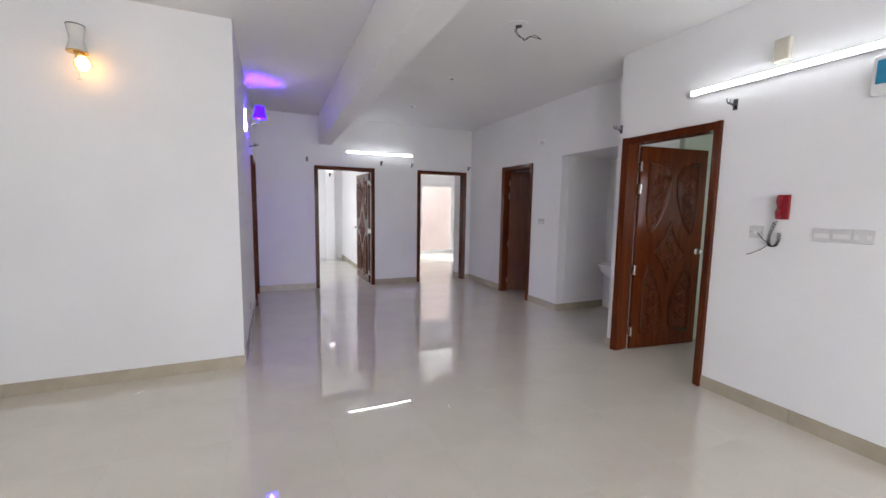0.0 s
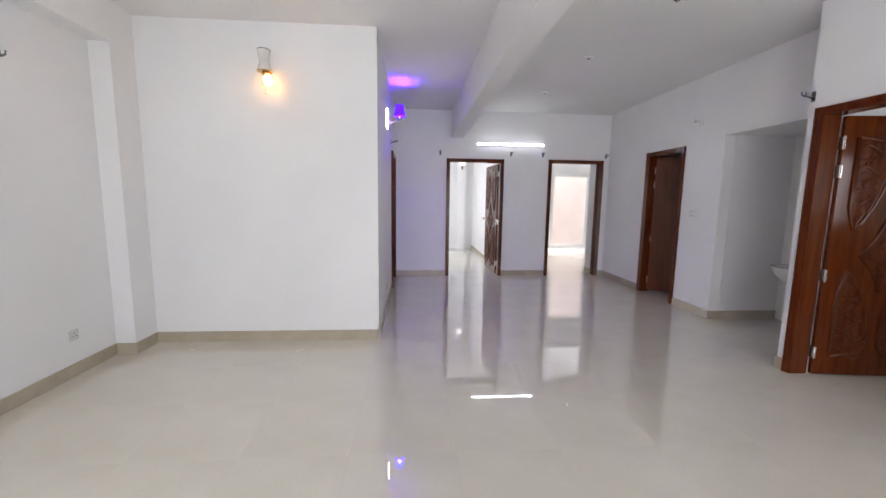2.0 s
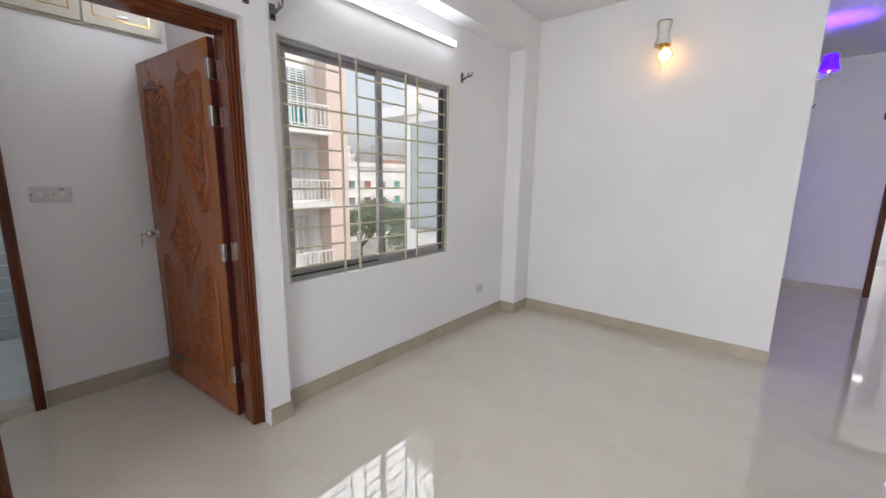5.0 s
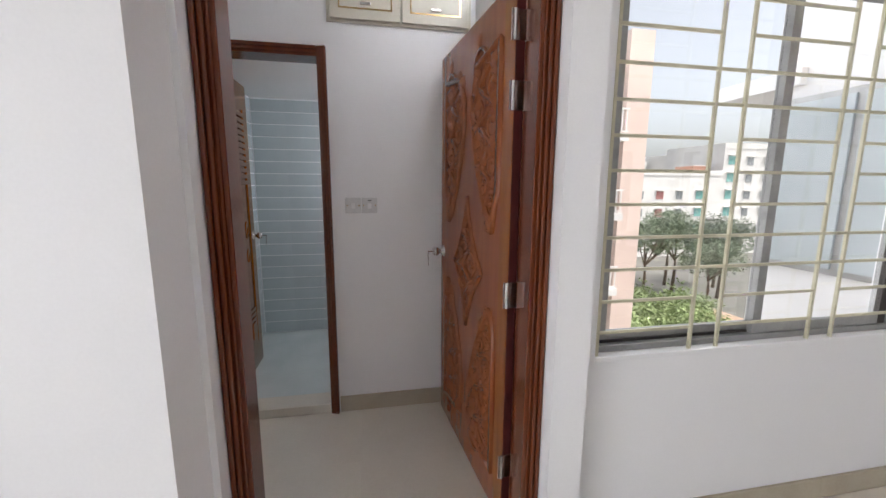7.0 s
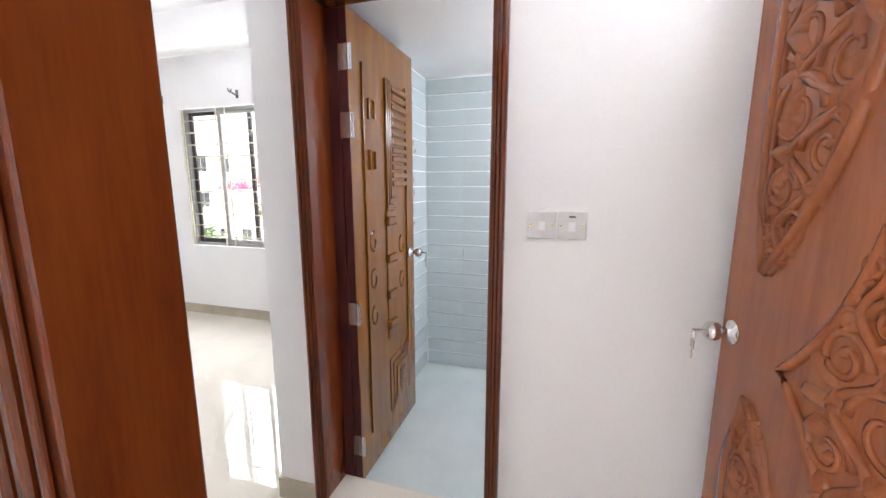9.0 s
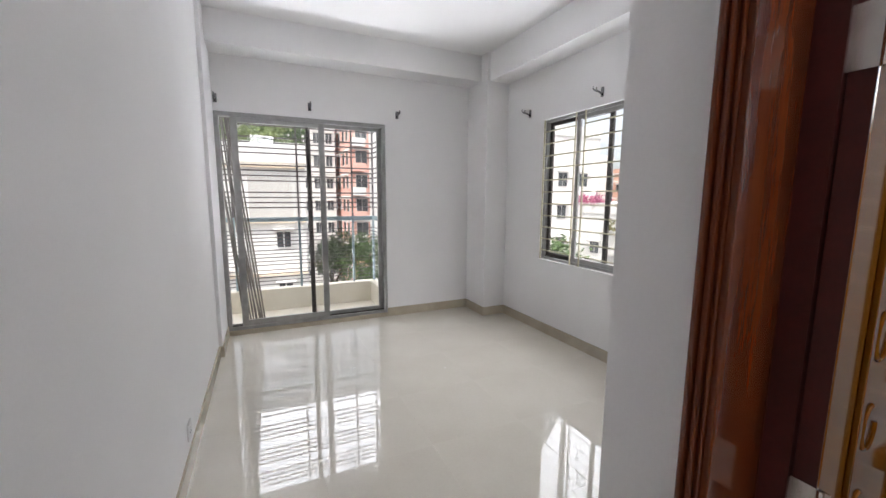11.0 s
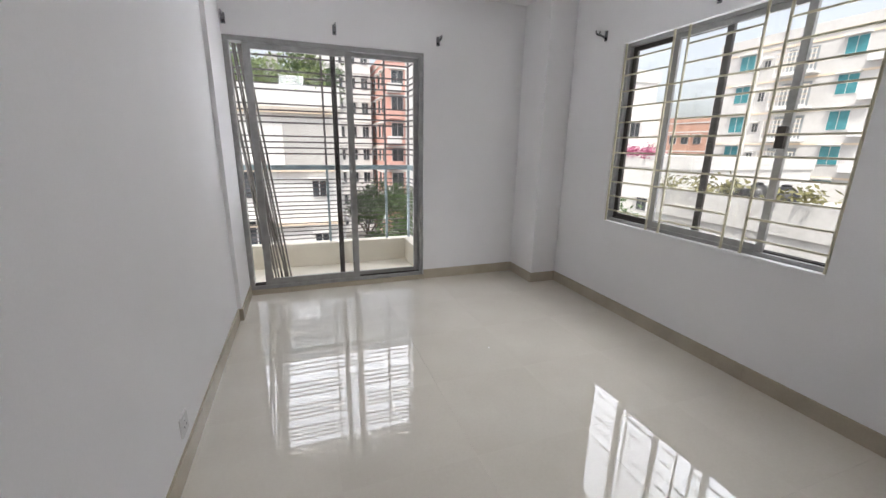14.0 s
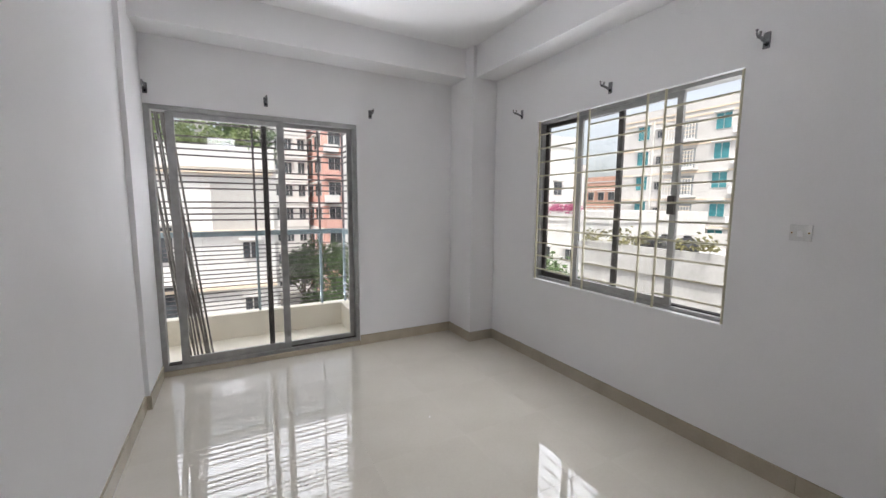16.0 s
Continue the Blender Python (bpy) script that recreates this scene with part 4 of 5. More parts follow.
ceiling_hole(1.98, 5.9, 0.05, False)

# loft cupboard above the vestibule
cb = thing("loft_cupboard", (-3.69, 0.57, 2.28), 90, "cream painted loft cupboard doors near the ceiling", "cupboard")
part("frame", B(-0.40, 0.40, -0.012, 0, 0.0, 0.66, bev=0.003), CREAMC, cb, local=True)
for s in (-1, 1):
    dr = part("cupboard_door", B(min(s * 0.006, s * 0.38), max(s * 0.006, s * 0.38), -0.03, -0.012, 0.015, 0.64, bev=0.003), CREAMC, cb, local=True)
    x0, x1 = sorted((s * 0.05, s * 0.335))
    bm = bmesh.new()
    for q in ((x0, x1, 0.065, 0.072), (x0, x1, 0.575, 0.582), (x0, x0 + 0.007, 0.072, 0.575), (x1 - 0.007, x1, 0.072, 0.575)):
        box(bm, q[0], q[1], -0.032, -0.03, q[2], q[3])
    part("inlay", bm, BRASS, dr, "thin brown inlay line", local=True)
    part("pull", B((x0 + x1) / 2 - 0.03, (x0 + x1) / 2 + 0.03, -0.04, -0.03, 0.085, 0.1, bev=0.003), STEEL, dr, local=True)

# wash basin in the niche
ws = thing("wash_basin", (4.575, 3.98, -0.09), -90, "white ceramic wall basin in the niche", "basin")
part("bowl", lathe(bmesh.new(), [(0.04, 0.60), (0.14, 0.64), (0.22, 0.72), (0.25, 0.80), (0.26, 0.815), (0.235, 0.815), (0.20, 0.74), (0.03, 0.69)], (0, -0.27, 0), "z", 28), CERAMIC, ws, local=True, smooth=True)
part("back", B(-0.22, 0.22, -0.12, 0, 0.70, 0.82, bev=0.015), CERAMIC, ws, local=True)
part("tap", tube(bmesh.new(), [(0, -0.07, 0.82), (0, -0.07, 0.93), (0, -0.10, 0.96), (0, -0.17, 0.94)], 0.011), CHROME, ws, local=True, smooth=True)

# lamp in the far room
rl = thing("wall_lamp", (1.42, 11.15, 2.42), 0, "small black wall lamp with a white glass shade", "wall lamp")
part("shade", lathe(bmesh.new(), [(0.05, 0.0), (0.075, 0.03), (0.075, 0.10), (0.05, 0.13)], (0, -0.12, -0.06)), ROOML, rl, local=True, smooth=True)
part("arm", tube(bmesh.new(), [(0, 0, -0.1), (0, -0.06, -0.16), (0, -0.12, -0.12), (0, -0.12, -0.06)], 0.017), BLACKP, rl, local=True)
# balcony door of the far room
th = thing("door_9", (4.66, 11.36, 0), 0, "white aluminium sliding balcony door of the far room", "balcony door", kind="structure")
part("door_frame", fr(bmesh.new(), "y", 11.32, 11.42, 4.08, 5.25, 0.03, 2.2, 0.04), WHITEP, th)
sash(th, "y", 11.35, 4.12, 5.21, 0.07, 2.16, 0.07, (WHITEP, WHITEP))

# flower transfers on the bathroom tiles
rnd = random.Random(9)
BROWN = surface("brown transfer print", (0.16, 0.09, 0.06), (0.34, 0.22, 0.16), 0.4, 40)
dec = thing("wall_sticker", (-4.86, -0.632, 1.15), 0, "brown flower transfer on the bathroom tiles", "sticker")
for k in range(16):
    a = rnd.uniform(0, 6.28)
    bm = bmesh.new()
    petal(bm, rnd.uniform(-0.05, 0.05), 0.55 * k / 16, a, 0.05, 0.03, 0.003, 0.002)
    part("petal", bm, BROWN, dec, local=True)
# ring mark of a closed pipe hole
rg = thing("pipe_hole_cover", (-5.61, -2.21, 2.66), 90, "white round pipe hole cover on the wall", "hole cover")
part("disc", lathe(bmesh.new(), [(0.075, 0.0), (0.075, -0.004), (0.07, -0.006)], (0, 0, 0), "y", 32), PAINT, rg, local=True)

# dried paint marks left on the floor
for x, y, w, a in ((-1.02, 3.62, 0.09, 50), (-2.0, 3.70, 0.05, 10), (1.15, 2.55, 0.06, 80), (-3.62, -3.3, 0.03, 20), (-4.3, -3.0, 0.025, 60)):
    bm = bmesh.new()
    petal(bm, 0, 0, 0, w, 0.010, 0, 0.0006)
    bm.transform(pose(x, y, 0.0004, 0, 0, a) @ pose(0, 0, 0, 90))
    tagged(part("paint_mark", bm, PAINT), "dried white paint mark on the floor tiles", "paint mark", "paint marks")


# ---- outside ----
GY = -10.5
structure("ground", B(-400, 400, -400, 400, GY - 0.5, GY), surface("asphalt and earth", (0.10, 0.10, 0.09), (0.20, 0.19, 0.17), 0.9, 0.3, fine=5), "grey street ground", "ground")
WHB = surface("white render", (0.62, 0.61, 0.59), (0.74, 0.73, 0.71), 0.8, 0.35, fine=4, bump=0.1)
BEIGEB = surface("beige render", (0.72, 0.68, 0.62), (0.82, 0.78, 0.73), 0.8, 0.3, fine=4)
PINKB = surface("red brown render", (0.60, 0.33, 0.27), (0.70, 0.42, 0.36), 0.8, 0.3, fine=4)
GREYB = surface("grey render", (0.36, 0.35, 0.34), (0.50, 0.49, 0.47), 0.85, 0.3, fine=4)
BRICKB = surface("orange brick", (0.50, 0.27, 0.19), (0.62, 0.37, 0.28), 0.85, 1.2, fine=9)
# window glass in a pale grey tone
PALEGL = surface("pale grey window glass", (0.20, 0.22, 0.23), (0.36, 0.38, 0.39), 0.3, 2)
TEAL = surface("teal window glass", (0.04, 0.19, 0.22), (0.08, 0.28, 0.31), 0.1, 2)
DKWIN = surface("dark window glass", (0.035, 0.04, 0.045), (0.10, 0.11, 0.12), 0.1, 2)
LEAF = surface("green leaves", (0.03, 0.06, 0.015), (0.085, 0.15, 0.04), 0.6, 3, fine=20, vary=0.2)
BARK = surface("bark", (0.06, 0.045, 0.03), (0.12, 0.09, 0.06), 0.9, 6)


def win(th, face, p, s, a, z, w, h, glass, frame_mat=None, sill=True):
    """A window with frame, two panes and a sill on a facade; s: the way that the facade looks."""
    def bx(d0, d1, u0, u1, c, d):
        lo, hi = sorted((p + s * d0, p + s * d1))
        return B(lo, hi, u0, u1, c, d) if face == "x" else B(u0, u1, lo, hi, c, d)
    wd = part("window", bx(0.0, 0.05, a - w / 2 - 0.05, a + w / 2 + 0.05, z - 0.05, z + h + 0.05), frame_mat or WHB, th)
    part("pane", bx(0.051, 0.07, a - w / 2, a - 0.03, z, z + h), glass, wd)
    part("pane", bx(0.051, 0.07, a + 0.03, a + w / 2, z, z + h), glass, wd)
    if sill:
        part("sunshade", bx(0.0, 0.45, a - w / 2 - 0.15, a + w / 2 + 0.15, z + h + 0.1, z + h + 0.2), frame_mat or WHB, wd)


def building(name, x0, x1, y0, y1, top, mat, label, faces, storey=3.0, base=GY, band=None):
    th = thing(name, ((x0 + x1) / 2, (y0 + y1) / 2, base), 0, label, "building")
    part("wall", B(x0, x1, y0, y1, base, top), mat, th)
    rf = part("roof", B(x0 - 0.1, x1 + 0.1, y0 - 0.1, y1 + 0.1, top, top + 0.15), band or mat, th)
    bm = bmesh.new()
    for q in ((x0 - 0.1, x1 + 0.1, y0 - 0.1, y0 + 0.05), (x0 - 0.1, x1 + 0.1, y1 - 0.05, y1 + 0.1), (x0 - 0.1, x0 + 0.05, y0 + 0.05, y1 - 0.05), (x1 - 0.05, x1 + 0.1, y0 + 0.05, y1 - 0.05)):
        box(bm, *q, top + 0.15, top + 0.95)
    part("parapet", bm, mat, rf)
    n = int((top - base) / storey)
    for k in range(n):
        z = base + k * storey
        if band:
            part("band", B(x0 - 0.06, x1 + 0.06, y0 - 0.06, y1 + 0.06, z + storey - 0.3, z + storey - 0.12), band, th)
        for face, p, s, places, glass, w, h in faces:
            for a in places:
                win(th, face, p, s, a, z + 0.95, w, h, glass)
    return th


TRIM = surface("cream trim", (0.66, 0.55, 0.42), (0.72, 0.62, 0.5), 0.8, 1)
# west of the bedroom window
# white render again, with the facade's grey shading put into its colour
ap = building("apartment_building", -58, -46, -33.4, -18.0, 11.2, surface("shade-greyed white render", (0.50, 0.49, 0.475), (0.60, 0.585, 0.57), 0.8, 0.35, fine=4, bump=0.1), "tall white apartment building with teal windows", [("x", -46, 1, (-30.5, -22.1), TEAL, 1.35, 1.5), ("x", -46, 1, (-28.6,), DKWIN, 0.5, 0.8)], storey=2.87, base=-12.0, band=TRIM)
for k in range(8):
    z = -12.0 + 2.87 * k
    bal = part("balcony", box(B(-46, -44.9, -27.3, -24.2, z + 0.0, z + 0.16), -45.0, -44.9, -27.3, -24.2, z + 0.16, z + 0.3), WHB, ap)
    part("balcony_window", B(-46, -45.95, -27.0, -24.6, z + 0.2, z + 2.3), PALEGL, bal)
    for n in range(11):
        part("grille_bar", B(-44.98, -44.93, -27.3 + 0.3 * n, -27.24 + 0.3 * n, z + 0.3, z + 1.9), WHB, bal)
    for n in range(4):
        part("grille_rail", B(-44.98, -44.92, -27.3, -24.2, z + 0.7 + 0.4 * n, z + 0.76 + 0.4 * n), TRIM, bal)
    part("air_conditioner", B(-46, -45.4, -21.0, -20.0, z + 0.35, z + 1.0, bev=0.03), WHITEP, ap, "white outdoor unit")
    part("drain_pipe", B(-46, -45.88, -29.4, -29.28, z, z + 2.87), WHB, ap)
building("apartment_building", -72, -62, -53, -45.0, 5.6, BRICKB, "distant brick orange apartment building", [("x", -62, 1, (-51.6, -49.4, -47.2), DKWIN, 1.2, 1.3)], band=WHB)
building("apartment_building", -70, -64, -72, -60.5, 9.0, BEIGEB, "distant beige apartment building", [("x", -64, 1, (-70, -67.5, -65, -62.5), DKWIN, 1.4, 1.3)], band=WHB)
building("apartment_building", -33, -25, -40, -28.9, 7.0, WHB, "white apartment building with a plain side wall", [("y", -28.9, 1, (-31, -28.5), DKWIN, 1.0, 1.2)])
building("low_house", -44, -30, -34, -22, 0.0, WHB, "low white house with a flat roof", [("x", -30, 1, (-32, -29, -26), DKWIN, 1.0, 1.0)])
# the house's white render is darkened in colour to carry its shading
tb = building("terrace_house", -26, -16, -12.2, 4.0, -0.95, surface("shade-darkened white render", (0.40, 0.39, 0.37), (0.56, 0.55, 0.53), 0.85, 0.8, fine=6, bump=0.1), "low white house with planters and tanks on its roof terrace", [("x", -16, 1, (-10.5, -7.5), DKWIN, 0.9, 1.0)])
for k, y in enumerate((-10.2, -9.4, -8.6)):
    tk = thing("water_tank", (-17.2, y, -0.8), 0, "black plastic water tank on the roof terrace", "water tank", "water tanks")
    part("drum", lathe(bmesh.new(), [(0.36, 0.0), (0.38, 0.1), (0.36, 0.35), (0.38, 0.6), (0.36, 0.95), (0.2, 1.12), (0.12, 1.15)], (0, 0, 0), "z", 20), BLACKP, tk, local=True, smooth=True)
    part("lid", lathe(bmesh.new(), [(0.13, 1.151), (0.13, 1.2), (0.05, 1.22)], (0, 0, 0), "z", 16), BLACKP, tk, local=True)
# south of the balcony
sb = building("apartment_building", -4.95, 9.0, -32.0, -21.0, 3.0, WHB, "white apartment building with a planted roof", [("y", -21.0, 1, (-3.88,), DKWIN, 0.62, 0.75), ("y", -21.0, 1, (-0.9, 2.4), DKWIN, 0.9, 1.5)], storey=2.62, base=-12.55)
part("recess_panel", B(-4.75, -2.4, -21.0, -20.96, 0.2, 2.3), GREYB, sb)
for z in (2.75, 0.1, -2.5, -5.1):
    part("ledge", B(-4.95, 9.0, -21.0, -20.75, z, z + 0.12), TRIM, sb)
part("roof_duct", B(-2.4, -1.9, -22.4, -21.9, 3.35, 5.4), GREYB, sb)
building("apartment_building", -12.4, -4.9, -66.0, -56.0, 15.0, WHB, "pale apartment building along the street", [("y", -56.0, 1, (-11.6, -10.0, -8.4, -6.8, -5.6), DKWIN, 0.8, 1.3)], band=GREYB)
building("apartment_building", -6.3, -3.0, -46.0, -34.0, 9.5, WHB, "white and grey apartment building along the street", [("x", -6.3, -1, (-44, -41, -38, -35.5), DKWIN, 1.3, 1.5), ("y", -34.0, 1, (-5.7, -4.4), DKWIN, 0.7, 1.4)], band=GREYB)
rb = building("apartment_building", -26.0, -13.2, -62.0, -50.0, 11.0, PINKB, "red apartment building with white bands and balconies", [("y", -50.0, 1, (-14.6, -18.2, -21.0), DKWIN, 1.4, 1.6), ("x", -13.2, 1, (-60, -57, -54, -51.6), DKWIN, 1.2, 1.5)], band=WHB)
part("white_strip", B(-16.9, -15.6, -50.0, -49.8, GY, 12.0), WHB, rb)
for k in range(7):
    part("balcony", B(-14.9, -13.3, -50.0, -48.9, GY + 3 * k, GY + 3 * k + 1.0), PINKB if k % 2 else WHB, rb)
# west of the living room window
# balcony glass lightened in its colour for the glare of daylight
GLAREGL = surface("glare-paled glass", (0.50, 0.51, 0.50), (0.66, 0.67, 0.66), 0.3, 2)
nb = thing("apartment_building", (-20, 9, GY), 0, "beige apartment building with white balcony railings and grilles", "building")
part("wall", B(-26, -16.0, 4.4, 11.1, GY, 7.2), BEIGEB, nb)
part("pier", B(-16.0, -15.2, 10.1, 11.1, GY, 7.2), surface("pink render", (0.60, 0.47, 0.41), (0.70, 0.57, 0.50), 0.8, 0.5), nb)
for k in range(5):
    z = 0.40 + 3.02 * (k - 3)
    bal = part("balcony", B(-16.0, -14.9, 5.0, 10.1, z - 0.28, z), WHB, nb)
    rl = part("railing", box(B(-14.97, -14.93, 5.0, 10.1, z + 0.86, z + 0.92), -14.97, -14.93, 5.0, 10.1, z + 0.06, z + 0.10), WHB, bal)
    for n in range(26):
        part("baluster", B(-14.965, -14.935, 5.1 + 0.195 * n, 5.14 + 0.195 * n, z + 0.10, z + 0.86), WHB, rl)
    gl = part("balcony_window", B(-16.0, -15.95, 6.2, 9.6, z + 0.1, z + 2.35), TEAL if k >= 4 else GLAREGL, bal)
    for n in range(12):
        part("grille_bar", B(-15.86, -15.83, 6.1 + 0.3 * n, 6.14 + 0.3 * n, z + 0.1, z + 2.35), WHB, gl)
    for n in range(14):
        part("louvre_bar", B(-15.9, -15.86, 6.1, 9.7, z + 0.95 + 0.1 * n, z + 0.99 + 0.1 * n), WHB, gl)
PALETEAL = surface("pale teal window glass", (0.12, 0.36, 0.34), (0.24, 0.48, 0.45), 0.3, 2)
REDSHUT = surface("pale red shutter", (0.40, 0.16, 0.15), (0.52, 0.24, 0.22), 0.6, 2)
building("apartment_building", -72.0, -60.0, 36.0, 61.5, 3.4, WHB, "distant white apartment building with many windows", [("x", -60.0, 1, (37.8, 45.4, 53.0), PALEGL, 1.3, 1.3), ("x", -60.0, 1, (41.6, 57.0), PALETEAL, 1.4, 1.4), ("x", -60.0, 1, (49.2,), REDSHUT, 1.4, 1.3)])
building("apartment_building", -74.0, -60.5, 61.8, 92.0, 8.2, WHB, "distant tall white apartment building with many windows", [("x", -60.5, 1, (67.4, 71.0, 78.2, 81.8), PALEGL, 1.3, 1.3), ("x", -60.5, 1, (63.6, 74.6, 85.4), PALETEAL, 1.7, 1.5)])
rnd = random.Random(31)
y = 44.0
for k in range(11):
    w, z = rnd.uniform(5, 9), rnd.uniform(7.5, 12.0)
    x = -88 - rnd.uniform(0, 14)
    building("apartment_building", x - 10, x, y, y + w, z, (WHB, BEIGEB, WHB, BEIGEB, WHB)[k % 5], "hazy apartment block on the skyline", [("x", x, 1, [y + 1.5 + 2.6 * i for i in range(int((w - 2) / 2.6) + 1)], PALEGL, 1.5, 1.4)], base=-2.0)
    y += w + rnd.uniform(0.3, 2.0)
rb2 = thing("roof_hut", (-64, 58.75, 3.5), 0, "small red hut on a flat roof", "hut")
part("wall", B(-66.0, -62.0, 57.0, 60.5, 3.55, 5.2), BRICKB, rb2)
part("roof", B(-66.2, -61.8, 56.8, 60.7, 5.2, 5.35), WHB, rb2)
building("low_house", -40.0, -30.0, 16.0, 21.5, -3.5, WHB, "low white house among the trees", [("x", -30.0, 1, (17.4, 20), DKWIN, 0.9, 1.0)])
# north
# orange brick washed out in its colour to carry strong outdoor glare
building("apartment_building", -4.0, 16.0, 17.0, 26.0, 9.0, surface("glare-paled orange brick", (0.70, 0.55, 0.48), (0.78, 0.65, 0.58), 0.85, 1.2, fine=9), "orange brick building close behind, paled in colour for glare", [("y", 17.0, -1, (0.0, 12.0), DKWIN, 1.0, 1.2)])

# neighbouring wing of the same building, seen through the living room window
wg = thing("building_wing", (-3.6, 4.5, GY), 0, "pale wing of the same building with a window and slab", "building")
# white render raised in colour to brighten the wing, which lies in shade
BRIGHTW = surface("brightened white render", (0.80, 0.79, 0.77), (0.86, 0.85, 0.83), 0.8, 0.5, fine=6)
part("wall", B(-4.47, -2.75, 4.07, 5.0, GY, 3.1), BRIGHTW, wg)
part("slab", B(-5.05, -4.2, 4.0, 5.0, 2.28, 2.42), BRIGHTW, wg)
win(wg, "y", 4.07, -1, -3.75, 0.76, 1.1, 1.36, surface("pale window glass", (0.40, 0.45, 0.46), (0.50, 0.55, 0.56), 0.15, 2), ALU, False)


def tree(x, y, h, r, seed, label, mat=None, clumps=46):
    rnd = random.Random(seed)
    th = thing("tree", (x, y, GY), 0, label, "tree")
    bm = tube(bmesh.new(), [(0, 0, 0), (0.1, 0.05, h * 0.3), (-0.05, 0.1, h * 0.62)], 0.2, 8, lambda f: 1 - 0.5 * f)
    for k in range(7):
        a = rnd.uniform(0, 6.28)
        tube(bm, [(0, 0, h * 0.45), (math.cos(a) * r * 0.4, math.sin(a) * r * 0.4, h * 0.62), (math.cos(a) * r * 0.75, math.sin(a) * r * 0.75, h * rnd.uniform(0.7, 0.9))], 0.09, 6, lambda f: 1 - 0.7 * f)
    part("trunk", bm, BARK, th, local=True)
    vs, fs = [], []
    for c in range(clumps):
        a, u, q = rnd.uniform(0, 6.28), rnd.uniform(-1, 1), rnd.uniform(0.35, 1.0)
        cc = Vector((math.cos(a) * math.sqrt(1 - u * u) * r * q, math.sin(a) * math.sqrt(1 - u * u) * r * q, h * 0.8 + u * r * 0.62 * q))
        cr = rnd.uniform(0.35, 0.7)
        for k in range(60):
            o = Vector((rnd.gauss(0, 1), rnd.gauss(0, 1), rnd.gauss(0, 0.8))) * cr * 0.6 + cc
            d = Vector((rnd.gauss(0, 1), rnd.gauss(0, 1), rnd.gauss(0, 0.6))).normalized() * rnd.uniform(0.10, 0.2)
            e = d.cross(Vector((rnd.gauss(0, 1), rnd.gauss(0, 1), rnd.gauss(0, 1)))).normalized() * 0.055
            i = len(vs)
            vs += [o - d, o + e, o + d, o - e]
            fs.append((i, i + 1, i + 2, i + 3))
    me = bpy.data.meshes.new("crown")
    me.from_pydata(vs, [], fs)
    me.materials.append(mat or LEAF)
    ob = new("crown", me)
    ob.parent = th


def bush(x, y, z, r, seed, n, label, mat):
    """A planted heap of leaves on a roof or a ledge."""
    rnd = random.Random(seed)
    vs, fs = [], []
    for c in range(n):
        cc = Vector((rnd.uniform(-r[0], r[0]), rnd.uniform(-r[1], r[1]), abs(rnd.gauss(0, 0.45)) * r[2]))
        for k in range(40):
            o = cc + Vector((rnd.gauss(0, 0.2), rnd.gauss(0, 0.2), abs(rnd.gauss(0, 0.2))))
            d = Vector((rnd.gauss(0, 1), rnd.gauss(0, 1), rnd.gauss(0, 0.7))).normalized() * rnd.uniform(0.07, 0.15)
            e = d.cross(Vector((rnd.gauss(0, 1), rnd.gauss(0, 1), rnd.gauss(0, 1)))).normalized() * 0.045
            i = len(vs)
            vs += [o - d, o + e, o + d, o - e]
            fs.append((i, i + 1, i + 2, i + 3))
    me = bpy.data.meshes.new("shrub")
    me.from_pydata(vs, [], fs)
    me.materials.append(mat)
    ob = new("shrub", me)
    ob.location = (x, y, z)
    tagged(ob, label, "shrub")


DRY = surface("dry olive leaves", (0.10, 0.10, 0.04), (0.24, 0.22, 0.10), 0.7, 4)
FLOWER = surface("pink flowers", (0.35, 0.06, 0.16), (0.55, 0.16, 0.28), 0.7, 5)
FRESH = surface("fresh green leaves", (0.12, 0.17, 0.06), (0.27, 0.34, 0.14), 0.6, 3, fine=20, vary=0.2)
bush(-1.6, -22.0, 3.1, (2.7, 0.8, 2.3), 31, 260, "leafy green shrubs on the flat roof", FRESH)
bush(-4.0, -22.2, 3.1, (1.0, 0.8, 2.2), 32, 130, "leafy green shrubs on the flat roof", LEAF)
bush(-16.1, -10.6, -0.05, (0.25, 1.3, 0.25), 33, 7, "dry trailing plants along the terrace edge", DRY)
bush(-16.1, -7.6, -0.05, (0.25, 0.8, 0.2), 34, 3, "dry trailing plants along the terrace edge", DRY)
bush(-30.2, -27.5, 0.7, (0.3, 2.4, 0.7), 35, 50, "pink flowering plants on the roof edge", FLOWER)
for i, (x, y, h, r) in enumerate(((-12.4, -39, 7.6, 2.5), (-8.8, -38, 7.4, 2.2), (-10.6, -42, 8.4, 2.6), (-14.0, -43, 8.0, 2.6), (-11.4, -33, 6.0, 2.0), (-9.0, -31, 5.2, 1.8), (-16.5, -15.2, 10.6, 1.9))):
    tree(x, y, h, r, i + 3, "leafy green street tree")
# distance haze over these trees is put into their leaf colour
HAZED = surface("haze-paled grey green leaves", (0.09, 0.125, 0.075), (0.20, 0.25, 0.16), 0.7, 3, fine=20, vary=0.2)
for i, (x, y, h, r) in enumerate(((-37, 29, 8.2, 3.0), (-38, 33.5, 8.9, 3.2), (-36, 37.5, 8.4, 3.0), (-40, 41, 8.6, 3.2), (-33, 33, 6.4, 2.8), (-42, 36, 9.2, 3.4))):
    tree(x, y, h, r, i + 40, "hazy grey green tree behind the yard", HAZED, 70)
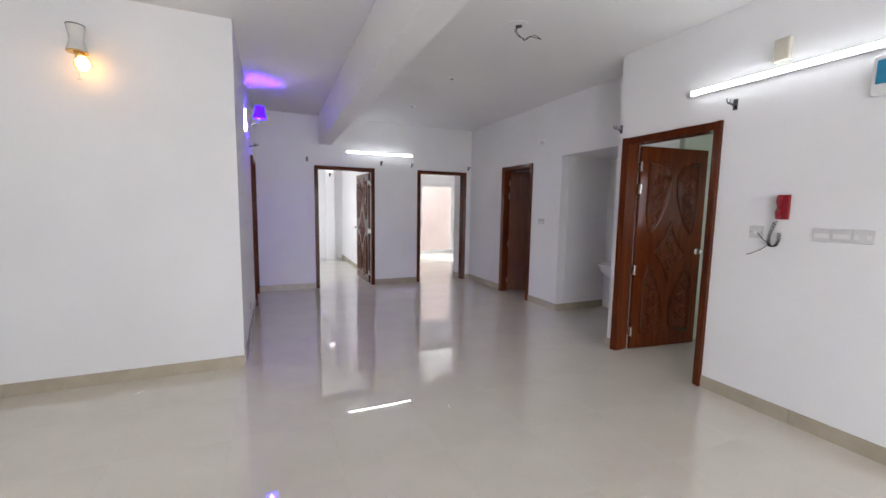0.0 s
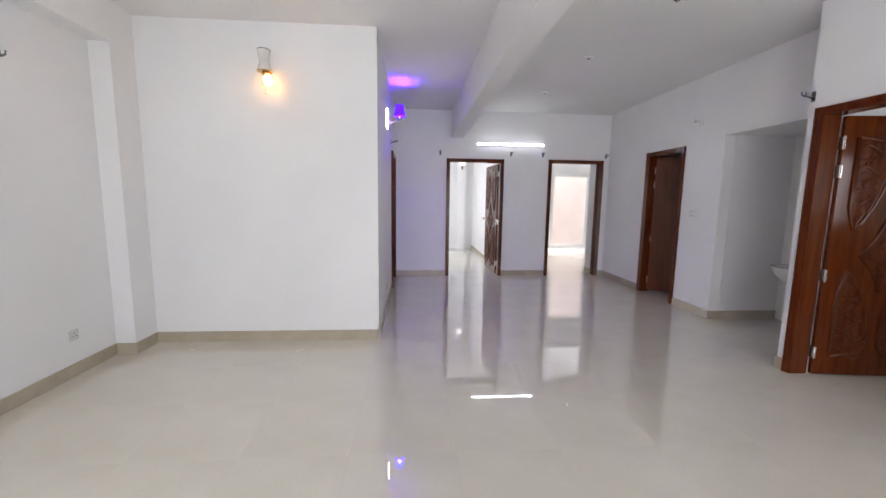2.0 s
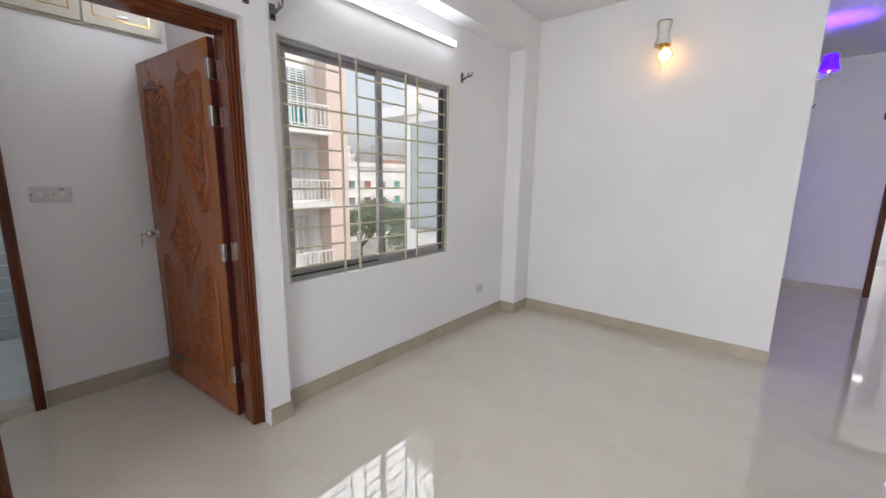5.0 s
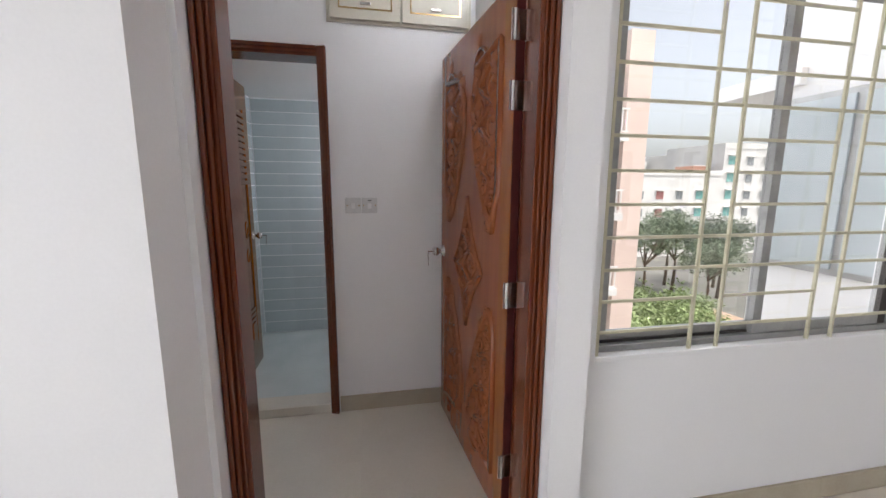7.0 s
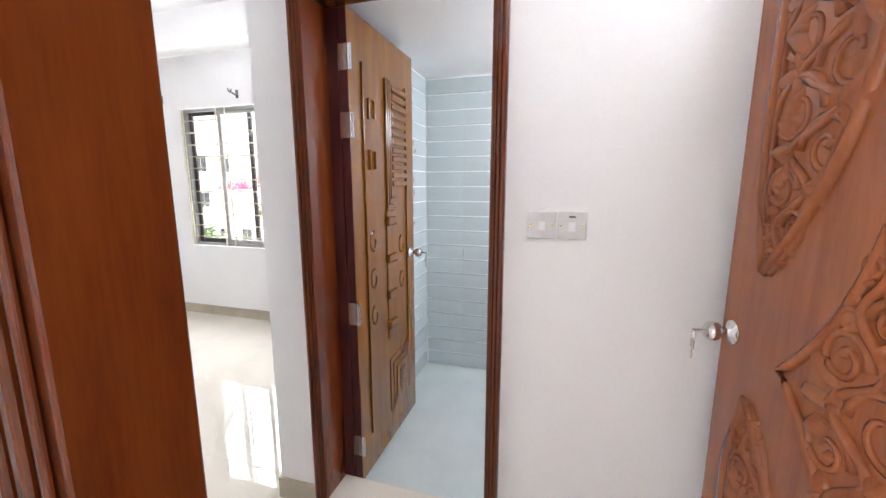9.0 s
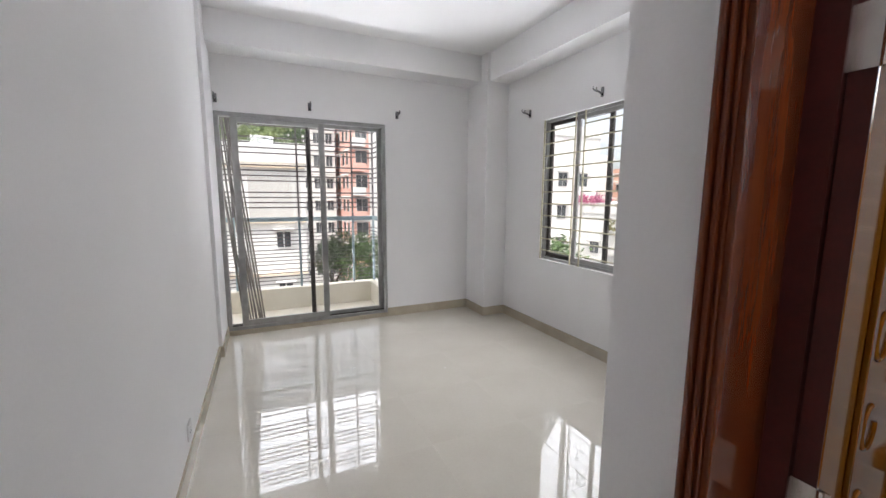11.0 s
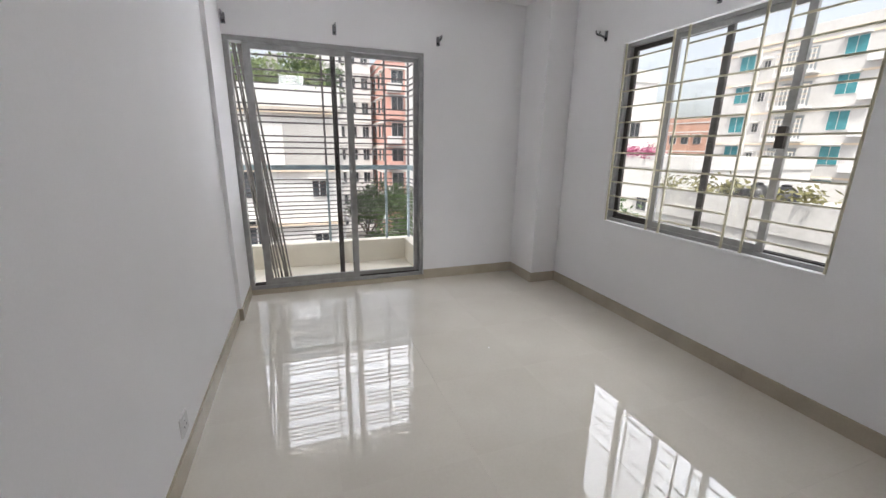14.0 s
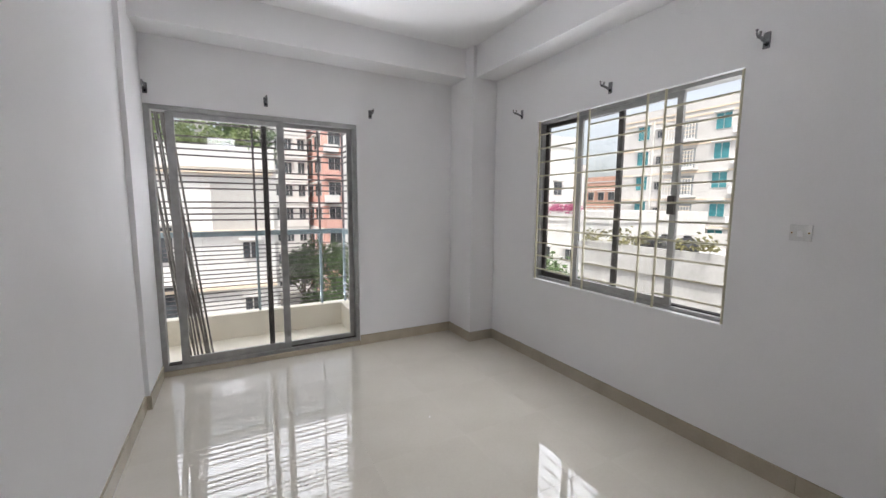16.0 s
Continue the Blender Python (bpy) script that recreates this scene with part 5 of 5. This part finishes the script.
for i, (x, y, h, r) in enumerate(((-18.5, 13.2, 5.0, 2.2), (-21.5, 15.5, 5.2, 2.4), (-20.0, 18.0, 4.8, 2.4), (-18.0, 16.2, 4.4, 2.2), (-22.5, 20.5, 4.6, 2.4), (-24.5, 17.5, 5.0, 2.4))):
    tree(x, y, h, r, i + 60, "fresh green tree in the yard", FRESH, 90)
structure("yard", B(-34, -14, 11.5, 34, GY, GY + 0.02), surface("orange earth", (0.38, 0.25, 0.17), (0.50, 0.36, 0.26), 0.9, 0.6, fine=6), "bare orange earth of a yard", "ground")


# ---- floor tiles ----
structure("floor", box(box(B(-2.6, 6.5, -2.8, 11.3, -0.2, -0.0015), -5.7, -2.6, -4.68, -0.7, -0.2, -0.0015), -3.7, -2.6, -0.7, 1.0, -0.2, -0.0015), GROUT, "polished cream floor tiles", "floor")
fl = bpy.data.objects["floor"]
POSE[fl] = Matrix()
made = {}


def lay(x0, x1, y0, y1, ox, oy, s=0.6):
    i0, i1, j0, j1 = math.floor((x0 - ox) / s), math.ceil((x1 - ox) / s), math.floor((y0 - oy) / s), math.ceil((y1 - oy) / s)
    for i in range(i0, i1):
        for j in range(j0, j1):
            a, b = max(x0, ox + i * s), min(x1, ox + i * s + s)
            c, d = max(y0, oy + j * s), min(y1, oy + j * s + s)
            if b - a < 0.02 or d - c < 0.02:
                continue
            key = (round(b - a, 3), round(d - c, 3))
            if key not in made:
                bm = B(0.0002, b - a - 0.0002, 0.0002, d - c - 0.0002, -0.008, 0.0)
                me = bpy.data.meshes.new("tile")
                bm.to_mesh(me)
                bm.free()
                me.materials.append(TILE)
                made[key] = me
            t = new("tile", made[key])
            t.parent = fl
            t.location = (a, c, 0)


lay(-2.57, 3.83, -2.8, 7.35, 0.32, 0.31)
lay(-0.38, 6.4, 7.35, 11.3, 0.32, 0.31)
lay(3.83, 5.3, 0.6, 7.1, 0.32, 0.31)
lay(-5.605, -2.57, -4.55, -0.83, -5.0, -4.5)
lay(-3.69, -2.57, -0.83, 1.0, -5.0, -4.5)

# bathroom wall tiles in low courses
bw = bpy.data.objects["wall_bath_west"]
tm = {}


def course(axis, p, s, a0, a1, parent):
    ln = 0.30
    z = 0.0
    while z < 2.16:
        h = min(0.108, 2.17 - z)
        n = max(1, round((a1 - a0) / ln))
        w = (a1 - a0) / n
        for k in range(n):
            key = (axis, round(w, 3), round(h, 3))
            if key not in tm:
                bm = B(-0.006, 0.006, 0.0002, w - 0.0002, 0.0042, h - 0.0042, bev=0.0) if axis == "x" else B(0.0002, w - 0.0002, -0.006, 0.006, 0.0042, h - 0.0042)
                me = bpy.data.meshes.new("tile")
                bm.to_mesh(me)
                bm.free()
                me.materials.append(BATHT)
                tm[key] = me
            t = new("tile", tm[key])
            t.parent = parent
            t.location = (p, a0 + k * w, z) if axis == "x" else (a0 + k * w, p, z)
        z += 0.108


course("x", -5.18, 1, -0.63, -0.06, bw)
course("x", -5.30, 1, -0.05, 0.99, bw)
course("y", -0.06, 1, -5.30, -5.19, bw)
course("y", -0.64, 1, -5.17, -3.83, bpy.data.objects["wall_bedroom_north"])
